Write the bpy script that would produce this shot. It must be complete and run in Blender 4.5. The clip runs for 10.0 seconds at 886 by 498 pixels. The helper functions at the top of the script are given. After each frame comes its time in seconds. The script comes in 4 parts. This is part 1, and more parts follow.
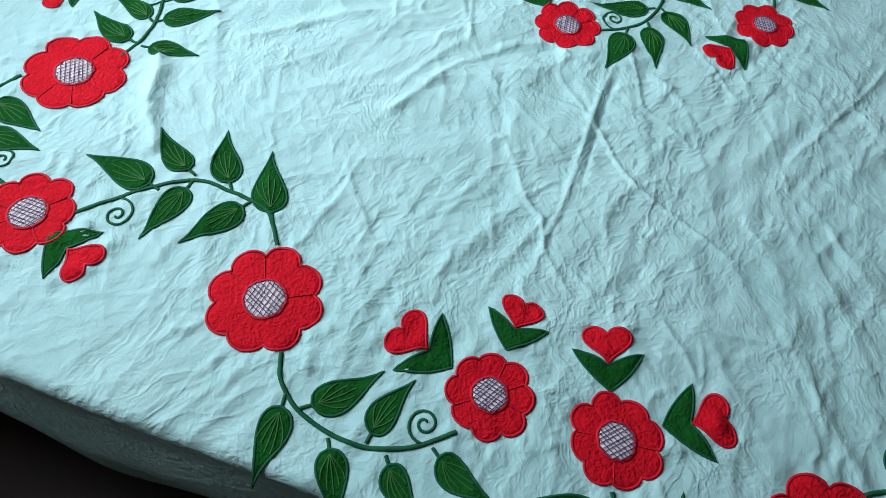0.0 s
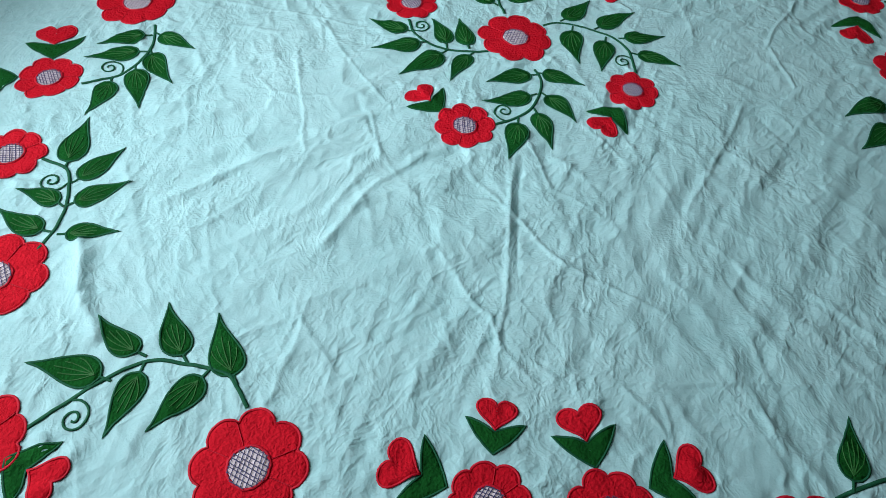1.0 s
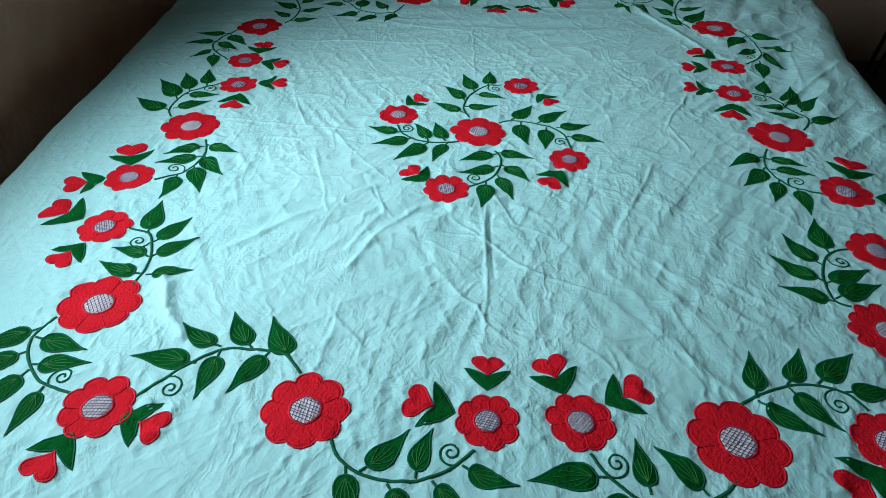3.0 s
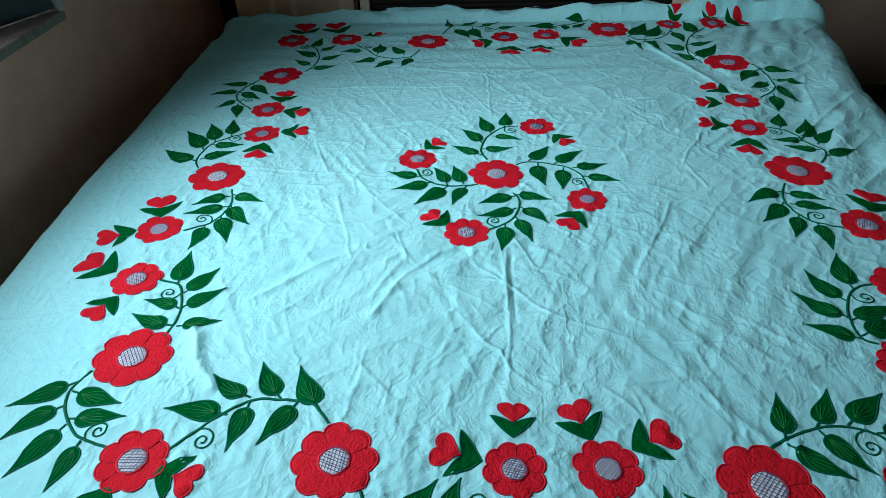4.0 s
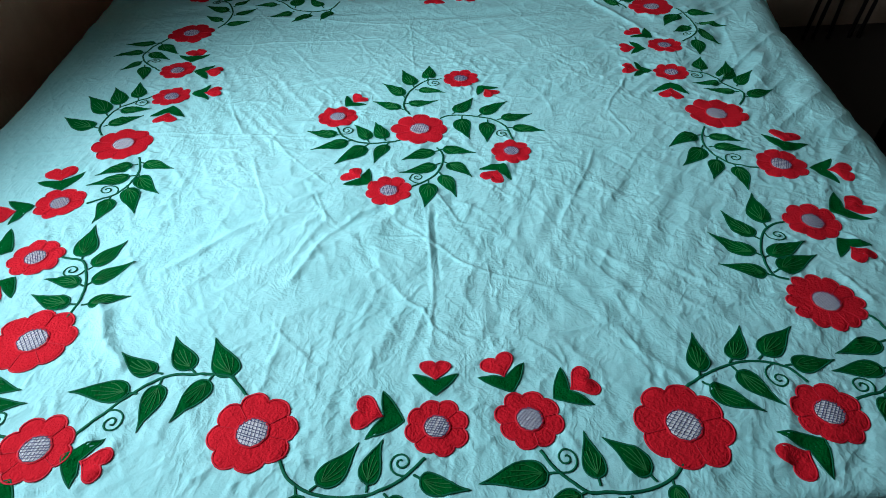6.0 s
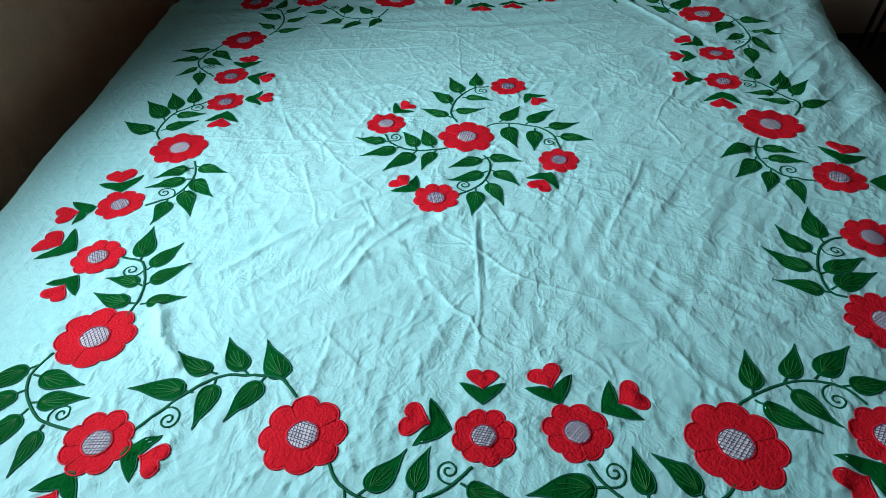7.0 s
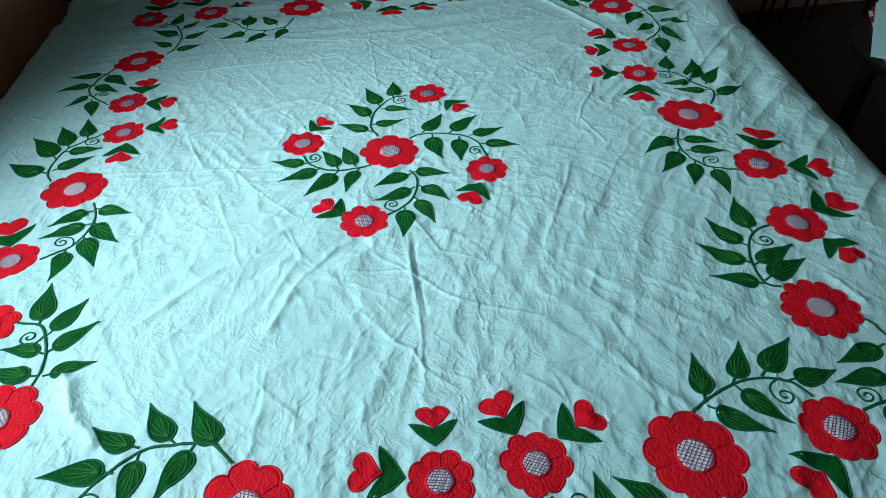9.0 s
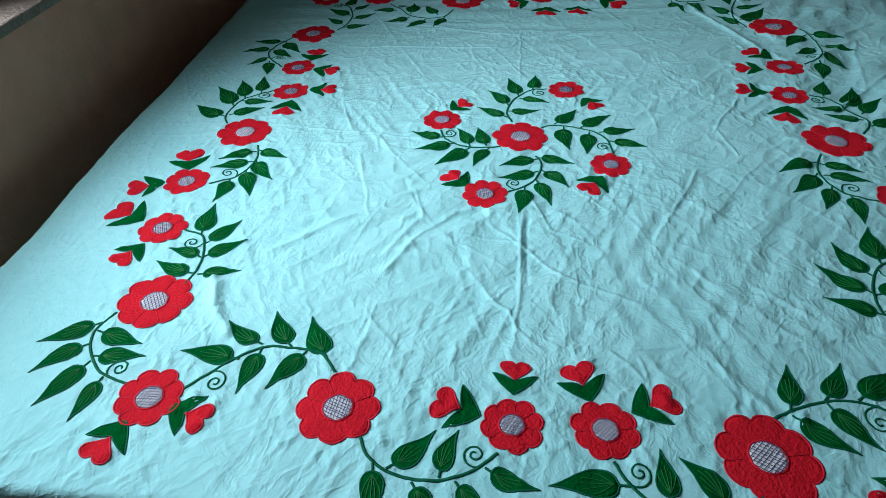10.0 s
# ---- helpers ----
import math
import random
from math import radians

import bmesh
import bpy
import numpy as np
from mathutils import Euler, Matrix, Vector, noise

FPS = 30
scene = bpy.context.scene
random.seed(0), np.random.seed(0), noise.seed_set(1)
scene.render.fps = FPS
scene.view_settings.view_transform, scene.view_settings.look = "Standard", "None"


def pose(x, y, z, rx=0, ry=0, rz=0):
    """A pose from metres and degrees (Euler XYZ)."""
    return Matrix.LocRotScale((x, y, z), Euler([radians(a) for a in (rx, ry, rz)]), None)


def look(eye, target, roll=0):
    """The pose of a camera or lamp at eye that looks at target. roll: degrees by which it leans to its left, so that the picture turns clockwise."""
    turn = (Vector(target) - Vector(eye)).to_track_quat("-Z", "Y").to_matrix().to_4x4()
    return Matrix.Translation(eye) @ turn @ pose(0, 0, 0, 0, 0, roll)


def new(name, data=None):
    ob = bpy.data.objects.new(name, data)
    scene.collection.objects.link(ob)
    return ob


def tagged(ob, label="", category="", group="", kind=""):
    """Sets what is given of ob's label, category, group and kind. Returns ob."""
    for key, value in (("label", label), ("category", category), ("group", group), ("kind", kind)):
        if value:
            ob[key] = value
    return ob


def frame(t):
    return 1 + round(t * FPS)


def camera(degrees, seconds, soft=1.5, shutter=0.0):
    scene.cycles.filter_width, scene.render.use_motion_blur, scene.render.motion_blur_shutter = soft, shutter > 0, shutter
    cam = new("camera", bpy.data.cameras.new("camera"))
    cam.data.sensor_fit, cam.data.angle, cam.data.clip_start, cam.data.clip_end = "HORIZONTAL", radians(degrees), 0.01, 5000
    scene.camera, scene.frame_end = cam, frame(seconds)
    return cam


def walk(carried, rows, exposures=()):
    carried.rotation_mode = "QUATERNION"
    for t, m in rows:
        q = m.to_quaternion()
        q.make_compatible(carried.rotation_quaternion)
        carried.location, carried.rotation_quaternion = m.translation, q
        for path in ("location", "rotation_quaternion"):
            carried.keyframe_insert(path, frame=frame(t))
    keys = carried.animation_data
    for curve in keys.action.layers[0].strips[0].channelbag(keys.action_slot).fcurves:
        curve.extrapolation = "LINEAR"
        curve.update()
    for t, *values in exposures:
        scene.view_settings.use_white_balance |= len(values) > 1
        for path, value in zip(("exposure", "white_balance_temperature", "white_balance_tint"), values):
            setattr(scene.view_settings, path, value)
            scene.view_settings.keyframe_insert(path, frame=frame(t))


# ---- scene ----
cam = camera(71.3, 10.0, soft=0.7)
PATH = [
    (0, (-0.038, -0.992, 1.158), (-0.268, -0.029, -0.58), 7.3),
    (0.3, (-0.056, -0.962, 1.16), (-0.288, -0.005, -0.581), 6.4),
    (0.5, (-0.065, -0.963, 1.158), (-0.265, -0.013, -0.59), 6.8),
    (0.8, (-0.085, -0.948, 1.189), (-0.132, 0.09, -0.52), 8.0),
    (1, (-0.089, -0.957, 1.227), (-0.096, 0.2, -0.404), 5.2),
    (1.2, (-0.095, -0.994, 1.23), (-0.075, 0.249, -0.337), 3.5),
    (1.5, (-0.123, -1.052, 1.251), (-0.039, 0.224, -0.287), 4.5),
    (1.7, (-0.102, -1.108, 1.24), (-0.144, 0.18, -0.29), 0.7),
    (2, (-0.076, -1.156, 1.26), (-0.093, 0.179, -0.229), 0.5),
    (2.5, (-0.079, -1.247, 1.278), (-0.008, 0.205, -0.096), 1.3),
    (3, (-0.091, -1.294, 1.294), (-0.075, 0.222, -0.01), 1.5),
    (3.2, (-0.091, -1.302, 1.301), (-0.137, 0.239, 0.026), 0.1),
    (4.3, (-0.098, -1.283, 1.338), (-0.144, 0.293, 0.107), -2.0),
    (4.5, (-0.082, -1.279, 1.341), (-0.13, 0.294, 0.107), -2.6),
    (5, (-0.067, -1.264, 1.335), (0.012, 0.281, 0.067), -1.5),
    (5.5, (-0.047, -1.261, 1.314), (0.064, 0.23, -0.013), -0.3),
    (5.7, (-0.036, -1.264, 1.311), (0.086, 0.22, -0.024), -0.9),
    (6.8, (-0.064, -1.284, 1.309), (-0.055, 0.206, -0.025), -1.1),
    (7, (-0.063, -1.269, 1.321), (-0.068, 0.229, -0.004), -2.3),
    (7.5, (-0.082, -1.2, 1.354), (0.013, 0.335, 0.076), -3.9),
    (7.7, (-0.088, -1.168, 1.355), (0.07, 0.37, 0.087), -4.2),
    (8, (-0.091, -1.153, 1.355), (0.168, 0.377, 0.093), -3.8),
    (8.2, (-0.09, -1.149, 1.349), (0.198, 0.358, 0.066), -3.4),
    (8.5, (-0.078, -1.155, 1.338), (0.239, 0.322, 0.027), -2.3),
    (9, (-0.057, -1.191, 1.324), (0.151, 0.274, -0.022), -2.4),
    (9.3, (-0.043, -1.23, 1.323), (0.048, 0.253, -0.016), -2.3),
    (9.5, (-0.044, -1.258, 1.323), (-0.021, 0.242, 0.001), -1.4),
    (10, (-0.048, -1.302, 1.319), (-0.221, 0.201, 0.011), -2.4),
]
EXPOSURES = [(0, -0.04, 6950, 29), (1, -0.2, 6950, 28), (2.5, -0.1, 6720, 19), (4.5, 0.0, 5700, 6), (7, 0.05, 6360, 14), (7.5, -0.02, 5900, 9), (8, -0.02, 5950, 10), (8.5, 0.08, 6350, 16), (9, 0.1, 6650, 19), (9.5, 0.05, 6650, 19), (10, 0.0, 6060, 12)]
walk(cam, [(t, look(eye, target, roll)) for t, eye, target, roll in PATH], EXPOSURES)

# ---- world and light ----
world = bpy.data.worlds.new("sky")
scene.world = world
world.use_nodes = True
wn = world.node_tree.nodes
sky = wn.new("ShaderNodeTexSky")
sky.sky_type, sky.sun_disc = "NISHITA", False
sky.sun_elevation, sky.sun_rotation = radians(42), radians(150)
world.node_tree.links.new(sky.outputs[0], wn["Background"].inputs[0])
wn["Background"].inputs[1].default_value = 0.1

WIN = (-1.0, 0.36, 0.84, 2.3)        # window opening in the left wall: y from, y to, z from, z to
WALL_X = -1.13
sky_lamp = new("window_light", bpy.data.lights.new("window_light", "AREA"))
sky_lamp.data.shape, sky_lamp.data.size, sky_lamp.data.size_y = "RECTANGLE", 0.86, 1.35
sky_lamp.data.energy, sky_lamp.data.color, sky_lamp.data.spread = 15.3, (0.88, 0.95, 1.0), radians(120)
sky_lamp.matrix_world = look((WALL_X - 0.22, -0.5, 1.57), (-0.2, -0.85, 0.6))
# added fill lamp in the window opening, brightens the bed deep into the room
deep_fill = new("deep_fill_light", bpy.data.lights.new("deep_fill_light", "AREA"))
deep_fill.data.shape, deep_fill.data.size, deep_fill.data.size_y = "RECTANGLE", 0.86, 1.35
deep_fill.data.energy, deep_fill.data.color, deep_fill.data.spread = 9.4, (0.88, 0.95, 1.0), radians(75)
deep_fill.matrix_world = look((WALL_X - 0.24, -0.5, 1.57), (1.08, 0.92, 0.52))


# ---- materials ----
def material(name, color, rough=0.8, metal=0.0, spec=0.5):
    m = bpy.data.materials.new(name)
    m.use_nodes = True
    b = m.node_tree.nodes["Principled BSDF"]
    b.inputs["Base Color"].default_value = (*color, 1)
    b.inputs["Roughness"].default_value = rough
    b.inputs["Metallic"].default_value = metal
    b.inputs["Specular IOR Level"].default_value = spec
    return m


def varied(m, dark, light, scale, detail=4.0, stretch=(1, 1, 1), per_object=0.0):
    """Base colour between two tones by noise at the given scale, with a slow drift on top."""
    n, l = m.node_tree.nodes, m.node_tree.links
    b = n["Principled BSDF"]
    co = n.new("ShaderNodeTexCoord")
    mp = n.new("ShaderNodeMapping")
    mp.inputs["Scale"].default_value = stretch
    l.new(co.outputs["Object"], mp.inputs[0])
    n1, n2 = n.new("ShaderNodeTexNoise"), n.new("ShaderNodeTexNoise")
    n1.inputs["Scale"].default_value, n1.inputs["Detail"].default_value = scale, detail
    n2.inputs["Scale"].default_value, n2.inputs["Detail"].default_value = scale / 12, 2
    l.new(mp.outputs[0], n1.inputs["Vector"])
    l.new(co.outputs["Object"], n2.inputs["Vector"])
    mx = n.new("ShaderNodeMath")
    mx.operation = "ADD"
    l.new(n1.outputs[0], mx.inputs[0])
    l.new(n2.outputs[0], mx.inputs[1])
    last = mx.outputs[0]
    if per_object:
        ob = n.new("ShaderNodeObjectInfo")
        ma = n.new("ShaderNodeMath")
        ma.operation = "MULTIPLY_ADD"
        l.new(ob.outputs["Random"], ma.inputs[0])
        ma.inputs[1].default_value = per_object
        l.new(last, ma.inputs[2])
        last = ma.outputs[0]
    r = n.new("ShaderNodeMapRange")
    r.inputs["From Min"].default_value, r.inputs["From Max"].default_value = 0.6, 1.4 + per_object
    l.new(last, r.inputs[0])
    c = n.new("ShaderNodeMix")
    c.data_type = "RGBA"
    c.inputs[6].default_value, c.inputs[7].default_value = (*dark, 1), (*light, 1)
    l.new(r.outputs[0], c.inputs[0])
    l.new(c.outputs[2], b.inputs["Base Color"])
    return m


def bumped(m, layers):
    """Fine relief: layers of (kind, scale, metres, stretch)."""
    n, l = m.node_tree.nodes, m.node_tree.links
    co = n.new("ShaderNodeTexCoord")
    last = None
    for kind, scale, depth, stretch in layers:
        mp = n.new("ShaderNodeMapping")
        mp.inputs["Scale"].default_value = stretch
        l.new(co.outputs["Object"], mp.inputs[0])
        source = mp.outputs[0]
        if kind == "noise":
            t = n.new("ShaderNodeTexNoise")
            t.inputs["Detail"].default_value = 3
        else:
            # facets with crooked borders, as in crumpled cotton
            w = n.new("ShaderNodeTexNoise")
            w.inputs["Scale"].default_value, w.inputs["Detail"].default_value = scale * 0.5, 2
            l.new(source, w.inputs["Vector"])
            ad = n.new("ShaderNodeVectorMath")
            ad.operation = "MULTIPLY_ADD"
            l.new(w.outputs["Color"], ad.inputs[0])
            ad.inputs[1].default_value = (2.2 / scale,) * 3
            l.new(source, ad.inputs[2])
            source = ad.outputs[0]
            t = n.new("ShaderNodeTexVoronoi")
            t.feature = "F1"
        t.inputs["Scale"].default_value = scale
        l.new(source, t.inputs["Vector"])
        height = t.outputs["Fac"] if kind == "noise" else t.outputs["Distance"]
        bp = n.new("ShaderNodeBump")
        bp.inputs["Distance"].default_value = depth
        bp.inputs["Strength"].default_value = 1.0
        l.new(height, bp.inputs["Height"])
        if last:
            l.new(last, bp.inputs["Normal"])
        last = bp.outputs[0]
    l.new(last, n["Principled BSDF"].inputs["Normal"])
    return m


CLOTH = material("mint_cotton", (0.39, 0.75, 0.75), 0.85, spec=0.2)
varied(CLOTH, (0.315, 0.695, 0.70), (0.395, 0.785, 0.79), 60)
CLOTH.node_tree.nodes["Principled BSDF"].inputs["Sheen Weight"].default_value = 0.08


def wrinkled(m, layers, grain):
    """Crepe of fine crooked wrinkles: layers of (scale, turn, stretch, metres), summed into one relief."""
    n, l = m.node_tree.nodes, m.node_tree.links
    co = n.new("ShaderNodeTexCoord")
    warp = n.new("ShaderNodeTexNoise")
    warp.inputs["Scale"].default_value, warp.inputs["Detail"].default_value = 22, 1
    l.new(co.outputs["Object"], warp.inputs["Vector"])
    bent = n.new("ShaderNodeVectorMath")
    bent.operation = "MULTIPLY_ADD"
    l.new(warp.outputs["Color"], bent.inputs[0])
    bent.inputs[1].default_value = (0.022, 0.022, 0.0)
    l.new(co.outputs["Object"], bent.inputs[2])
    total = None
    for scale, turn, stretch, depth in layers:
        mp, t = n.new("ShaderNodeMapping"), n.new("ShaderNodeTexNoise")
        mp.vector_type = "TEXTURE"
        mp.inputs["Rotation"].default_value = (0, 0, turn)
        mp.inputs["Scale"].default_value = (1 / stretch, 1, 1)
        mp.inputs["Location"].default_value = (scale * 0.13, scale * 0.07, 0)
        l.new(bent.outputs[0], mp.inputs[0])
        l.new(mp.outputs[0], t.inputs["Vector"])
        t.inputs["Scale"].default_value, t.inputs["Detail"].default_value = scale, 1.5
        off, ridge, crest, keep, gate, both, add = (n.new("ShaderNodeMath"), n.new("ShaderNodeMath"), n.new("ShaderNodeMapRange"), n.new("ShaderNodeTexNoise"),
                                                    n.new("ShaderNodeMapRange"), n.new("ShaderNodeMath"), n.new("ShaderNodeMath"))
        off.operation, off.inputs[1].default_value = "SUBTRACT", 0.5
        l.new(t.outputs["Fac"], off.inputs[0])
        ridge.operation = "ABSOLUTE"
        l.new(off.outputs[0], ridge.inputs[0])
        crest.inputs["From Min"].default_value, crest.inputs["From Max"].default_value = 0.0, 0.16
        crest.inputs["To Min"].default_value, crest.inputs["To Max"].default_value = depth, 0.0
        l.new(ridge.outputs[0], crest.inputs[0])
        keep.inputs["Scale"].default_value, keep.inputs["Detail"].default_value = 6 + scale * 0.06, 1
        l.new(mp.outputs[0], keep.inputs["Vector"])
        gate.inputs["From Min"].default_value, gate.inputs["From Max"].default_value = 0.40, 0.60
        gate.inputs["To Min"].default_value = 0.15
        l.new(keep.outputs["Fac"], gate.inputs[0])
        both.operation = "MULTIPLY"
        l.new(crest.outputs[0], both.inputs[0])
        l.new(gate.outputs[0], both.inputs[1])
        add.operation = "ADD"
        l.new(both.outputs[0], add.inputs[0])
        if total:
            l.new(total, add.inputs[1])
        total = add.outputs[0]
    fine, last = n.new("ShaderNodeTexNoise"), n.new("ShaderNodeMath")
    fine.inputs["Scale"].default_value, fine.inputs["Detail"].default_value = 380, 2
    l.new(co.outputs["Object"], fine.inputs["Vector"])
    last.operation, last.inputs[1].default_value = "MULTIPLY_ADD", grain
    l.new(fine.outputs["Fac"], last.inputs[0])
    l.new(total, last.inputs[2])
    bp = n.new("ShaderNodeBump")
    bp.inputs["Distance"].default_value, bp.inputs["Strength"].default_value = 1.0, 1.0
    l.new(last.outputs[0], bp.inputs["Height"])
    l.new(bp.outputs[0], n["Principled BSDF"].inputs["Normal"])
    return m


wrinkled(CLOTH, [(95, 1.2, 0.4, 0.00044), (120, 2.1, 0.45, 0.0004), (150, 0.3, 0.5, 0.0003), (48, 1.5, 0.22, 0.0007), (55, 0.75, 0.22, 0.0007), (42, 2.3, 0.2, 0.0006)], 0.0004)
RED = material("red_applique_cotton", (0.6, 0.009, 0.02), 0.85, spec=0.1)
varied(RED, (0.53, 0.006, 0.016), (0.67, 0.013, 0.026), 90, per_object=0.3)
bumped(RED, [("noise", 1200, 0.0004, (1, 1, 1)), ("crumple", 230, 0.0013, (1, 1, 1))])
RED_EDGE = material("red_satin_stitch", (0.60, 0.010, 0.028), 0.6, spec=0.25)
bumped(RED_EDGE, [("noise", 900, 0.0006, (1, 1, 1))])
GREEN = material("green_applique_cotton", (0.0008, 0.09, 0.018), 0.9, spec=0.02)
varied(GREEN, (0.0006, 0.070, 0.013), (0.0012, 0.115, 0.022), 90, per_object=0.4)
bumped(GREEN, [("noise", 1200, 0.0004, (1, 1, 1)), ("crumple", 230, 0.0012, (1, 1, 1))])
GREEN_EDGE = material("green_satin_stitch", (0.004, 0.115, 0.055), 0.7, spec=0.12)
bumped(GREEN_EDGE, [("noise", 900, 0.0005, (1, 1, 1))])
VEIN = material("vein_thread", (0.010, 0.15, 0.03), 0.6, spec=0.3)
WHITE = material("white_cotton_patch", (0.78, 0.78, 0.80), 0.85, spec=0.2)
bumped(WHITE, [("noise", 260, 0.001, (1, 1, 1))])
INK = material("dark_blue_thread", (0.07, 0.085, 0.19), 0.7)
PLASTER = material("wall_paint", (0.72, 0.37, 0.25), 0.85, spec=0.25)
varied(PLASTER, (0.66, 0.335, 0.225), (0.78, 0.405, 0.275), 14)
bumped(PLASTER, [("noise", 60, 0.003, (1, 1, 1)), ("noise", 6, 0.006, (1, 1, 1))])
CHIPPED = material("bare_plaster", (0.5, 0.45, 0.4), 0.9)
varied(CHIPPED, (0.30, 0.26, 0.22), (0.6, 0.56, 0.52), 40)
bumped(CHIPPED, [("noise", 90, 0.006, (1, 1, 1))])
SILL = material("worn_sill_plaster", (0.28, 0.22, 0.17), 0.9)
varied(SILL, (0.18, 0.14, 0.11), (0.36, 0.29, 0.23), 30)
bumped(SILL, [("noise", 90, 0.006, (1, 1, 1))])
SHUTTER = material("dark_painted_wood", (0.02, 0.025, 0.025), 0.5)
varied(SHUTTER, (0.015, 0.02, 0.02), (0.03, 0.035, 0.035), 20, stretch=(1, 1, 0.1))
# near black: the shade round the bed is put into the floor colour
FLOOR = material("shaded_floor", (0.014, 0.012, 0.011), 0.6)
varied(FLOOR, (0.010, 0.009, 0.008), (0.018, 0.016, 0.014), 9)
# pale so that the unseen ceiling and back wall bounce fill light
CEIL = material("ceiling_paint", (0.75, 0.72, 0.67), 0.9)
varied(CEIL, (0.70, 0.67, 0.62), (0.80, 0.77, 0.72), 6)
# darker copy of the wall paint, with the room's dimness put into its colour
DIMWALL = material("dimmed_wall_paint", (0.13, 0.095, 0.07), 0.85, spec=0.2)
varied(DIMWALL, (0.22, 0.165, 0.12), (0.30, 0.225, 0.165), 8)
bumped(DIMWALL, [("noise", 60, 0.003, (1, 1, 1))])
DARKWOOD = material("dark_stained_wood", (0.008, 0.006, 0.005), 0.7, spec=0.15)
varied(DARKWOOD, (0.005, 0.004, 0.0035), (0.011, 0.008, 0.006), 16, stretch=(0.15, 1, 1))
PALEWOOD = material("pale_wood", (0.45, 0.36, 0.27), 0.6)
varied(PALEWOOD, (0.38, 0.30, 0.22), (0.52, 0.42, 0.32), 30, stretch=(1, 1, 0.08))
BLACKPLASTIC = material("black_plastic", (0.006, 0.006, 0.0065), 0.45, spec=0.3)
bumped(BLACKPLASTIC, [("noise", 40, 0.002, (1, 1, 1))])
FOAM = material("mattress_ticking", (0.35, 0.3, 0.26), 0.9)
varied(FOAM, (0.3, 0.25, 0.21), (0.4, 0.35, 0.3), 40)
CARTON = material("brown_cardboard", (0.42, 0.30, 0.19), 0.8, spec=0.2)
varied(CARTON, (0.50, 0.37, 0.24), (0.60, 0.45, 0.30), 22, stretch=(1, 1, 0.2))
TAPE = material("packing_tape", (0.55, 0.43, 0.29), 0.4)
varied(TAPE, (0.60, 0.48, 0.34), (0.72, 0.60, 0.44), 30)
MARKER = material("black_marker", (0.01, 0.01, 0.012), 0.6)
BLACKSTEEL = material("dark_steel", (0.02, 0.018, 0.016), 0.4, metal=0.6)
MAROON = material("maroon_cotton", (0.16, 0.02, 0.04), 0.85)
CREAM = material("cream_cotton", (0.6, 0.53, 0.46), 0.85)


# ---- building helpers ----
def mesh_of(name, verts, faces, mat, smooth=True):
    me = bpy.data.meshes.new(name)
    me.from_pydata([tuple(v) for v in verts], [], [tuple(f) for f in faces])
    me.materials.append(mat)
    if smooth:
        me.polygons.foreach_set("use_smooth", [True] * len(me.polygons))
    me.update()
    return me


def part(name, me, parent, label=""):
    ob = new(name, me)
    ob.parent = parent
    if label:
        ob["label"] = label
    return ob


def box_bm(bm, lo, hi, bevel=0.0):
    r = bmesh.ops.create_cube(bm, size=1.0)
    vs = r["verts"]
    for v in vs:
        v.co = Vector([lo[i] + (v.co[i] + 0.5) * (hi[i] - lo[i]) for i in range(3)])
    if bevel:
        es = list({e for v in vs for e in v.link_edges})
        bmesh.ops.bevel(bm, geom=es, offset=bevel, segments=2, affect="EDGES", profile=0.5)


def from_bm(name, bm, mat, smooth=False):
    me = bpy.data.meshes.new(name)
    bmesh.ops.recalc_face_normals(bm, faces=bm.faces)
    bm.to_mesh(me)
    bm.free()
    me.materials.append(mat)
    if smooth:
        me.polygons.foreach_set("use_smooth", [True] * len(me.polygons))
    return me


def box_mesh(name, lo, hi, mat, bevel=0.004):
    bm = bmesh.new()
    box_bm(bm, lo, hi, bevel)
    return from_bm(name, bm, mat)


def structure(name, boxes, mat, label, bevel=0.0):
    bm = bmesh.new()
    for lo, hi in boxes:
        box_bm(bm, lo, hi, bevel)
    return tagged(new(name, from_bm(name, bm, mat)), label, kind="structure", category=name.split("_")[0])


# ---- the room ----
X0, X1, Y0, Y1, ZC = WALL_X, 3.2, -3.0, 1.76, 2.7
structure("floor", [((X0, Y0, -0.1), (X1, Y1, 0))], FLOOR, "floor whose near-black colour holds the shade of the room")
structure("ceiling", [((X0 - 0.3, Y0 - 0.2, ZC), (X1 + 0.2, Y1 + 0.2, ZC + 0.1))], CEIL, "unseen plain ceiling above the bed, made pale to bounce light")
structure("wall_left", [((X0 - 0.25, Y0, 0), (X0, Y1, WIN[2])), ((X0 - 0.25, Y0, WIN[3]), (X0, Y1, ZC)),
                        ((X0 - 0.25, Y0, WIN[2]), (X0, WIN[0], WIN[3])), ((X0 - 0.25, WIN[1], WIN[2]), (X0, Y1, WIN[3]))],
          PLASTER, "brown painted plaster wall beside the bed")
structure("wall_far", [((X0, Y1, 0), (X1, Y1 + 0.2, ZC))], DIMWALL, "brown plaster wall behind the headboard, its dimness put into the colour")
structure("wall_right", [((X1, Y0, 0), (X1 + 0.2, Y1, ZC))], DIMWALL, "brown plaster wall across the dim room, its dimness put into the colour")
# unseen; its pale paint throws light onto the bedspread's near side
structure("wall_back", [((X0, Y0 - 0.2, 0), (X1, Y0, ZC))], CEIL, "unseen wall at the foot of the room, made pale to bounce light")

# ---- the bedspread's surface ----
BED_Z = 0.55
LEFT, NEAR, FAR = -0.968, -0.930, 1.172


def right_edge(y):
    return 1.0 + 0.15 * np.clip(y, -0.95, 1.2) + 0.055 * np.clip((y - 0.55) / 0.4, 0, 1)


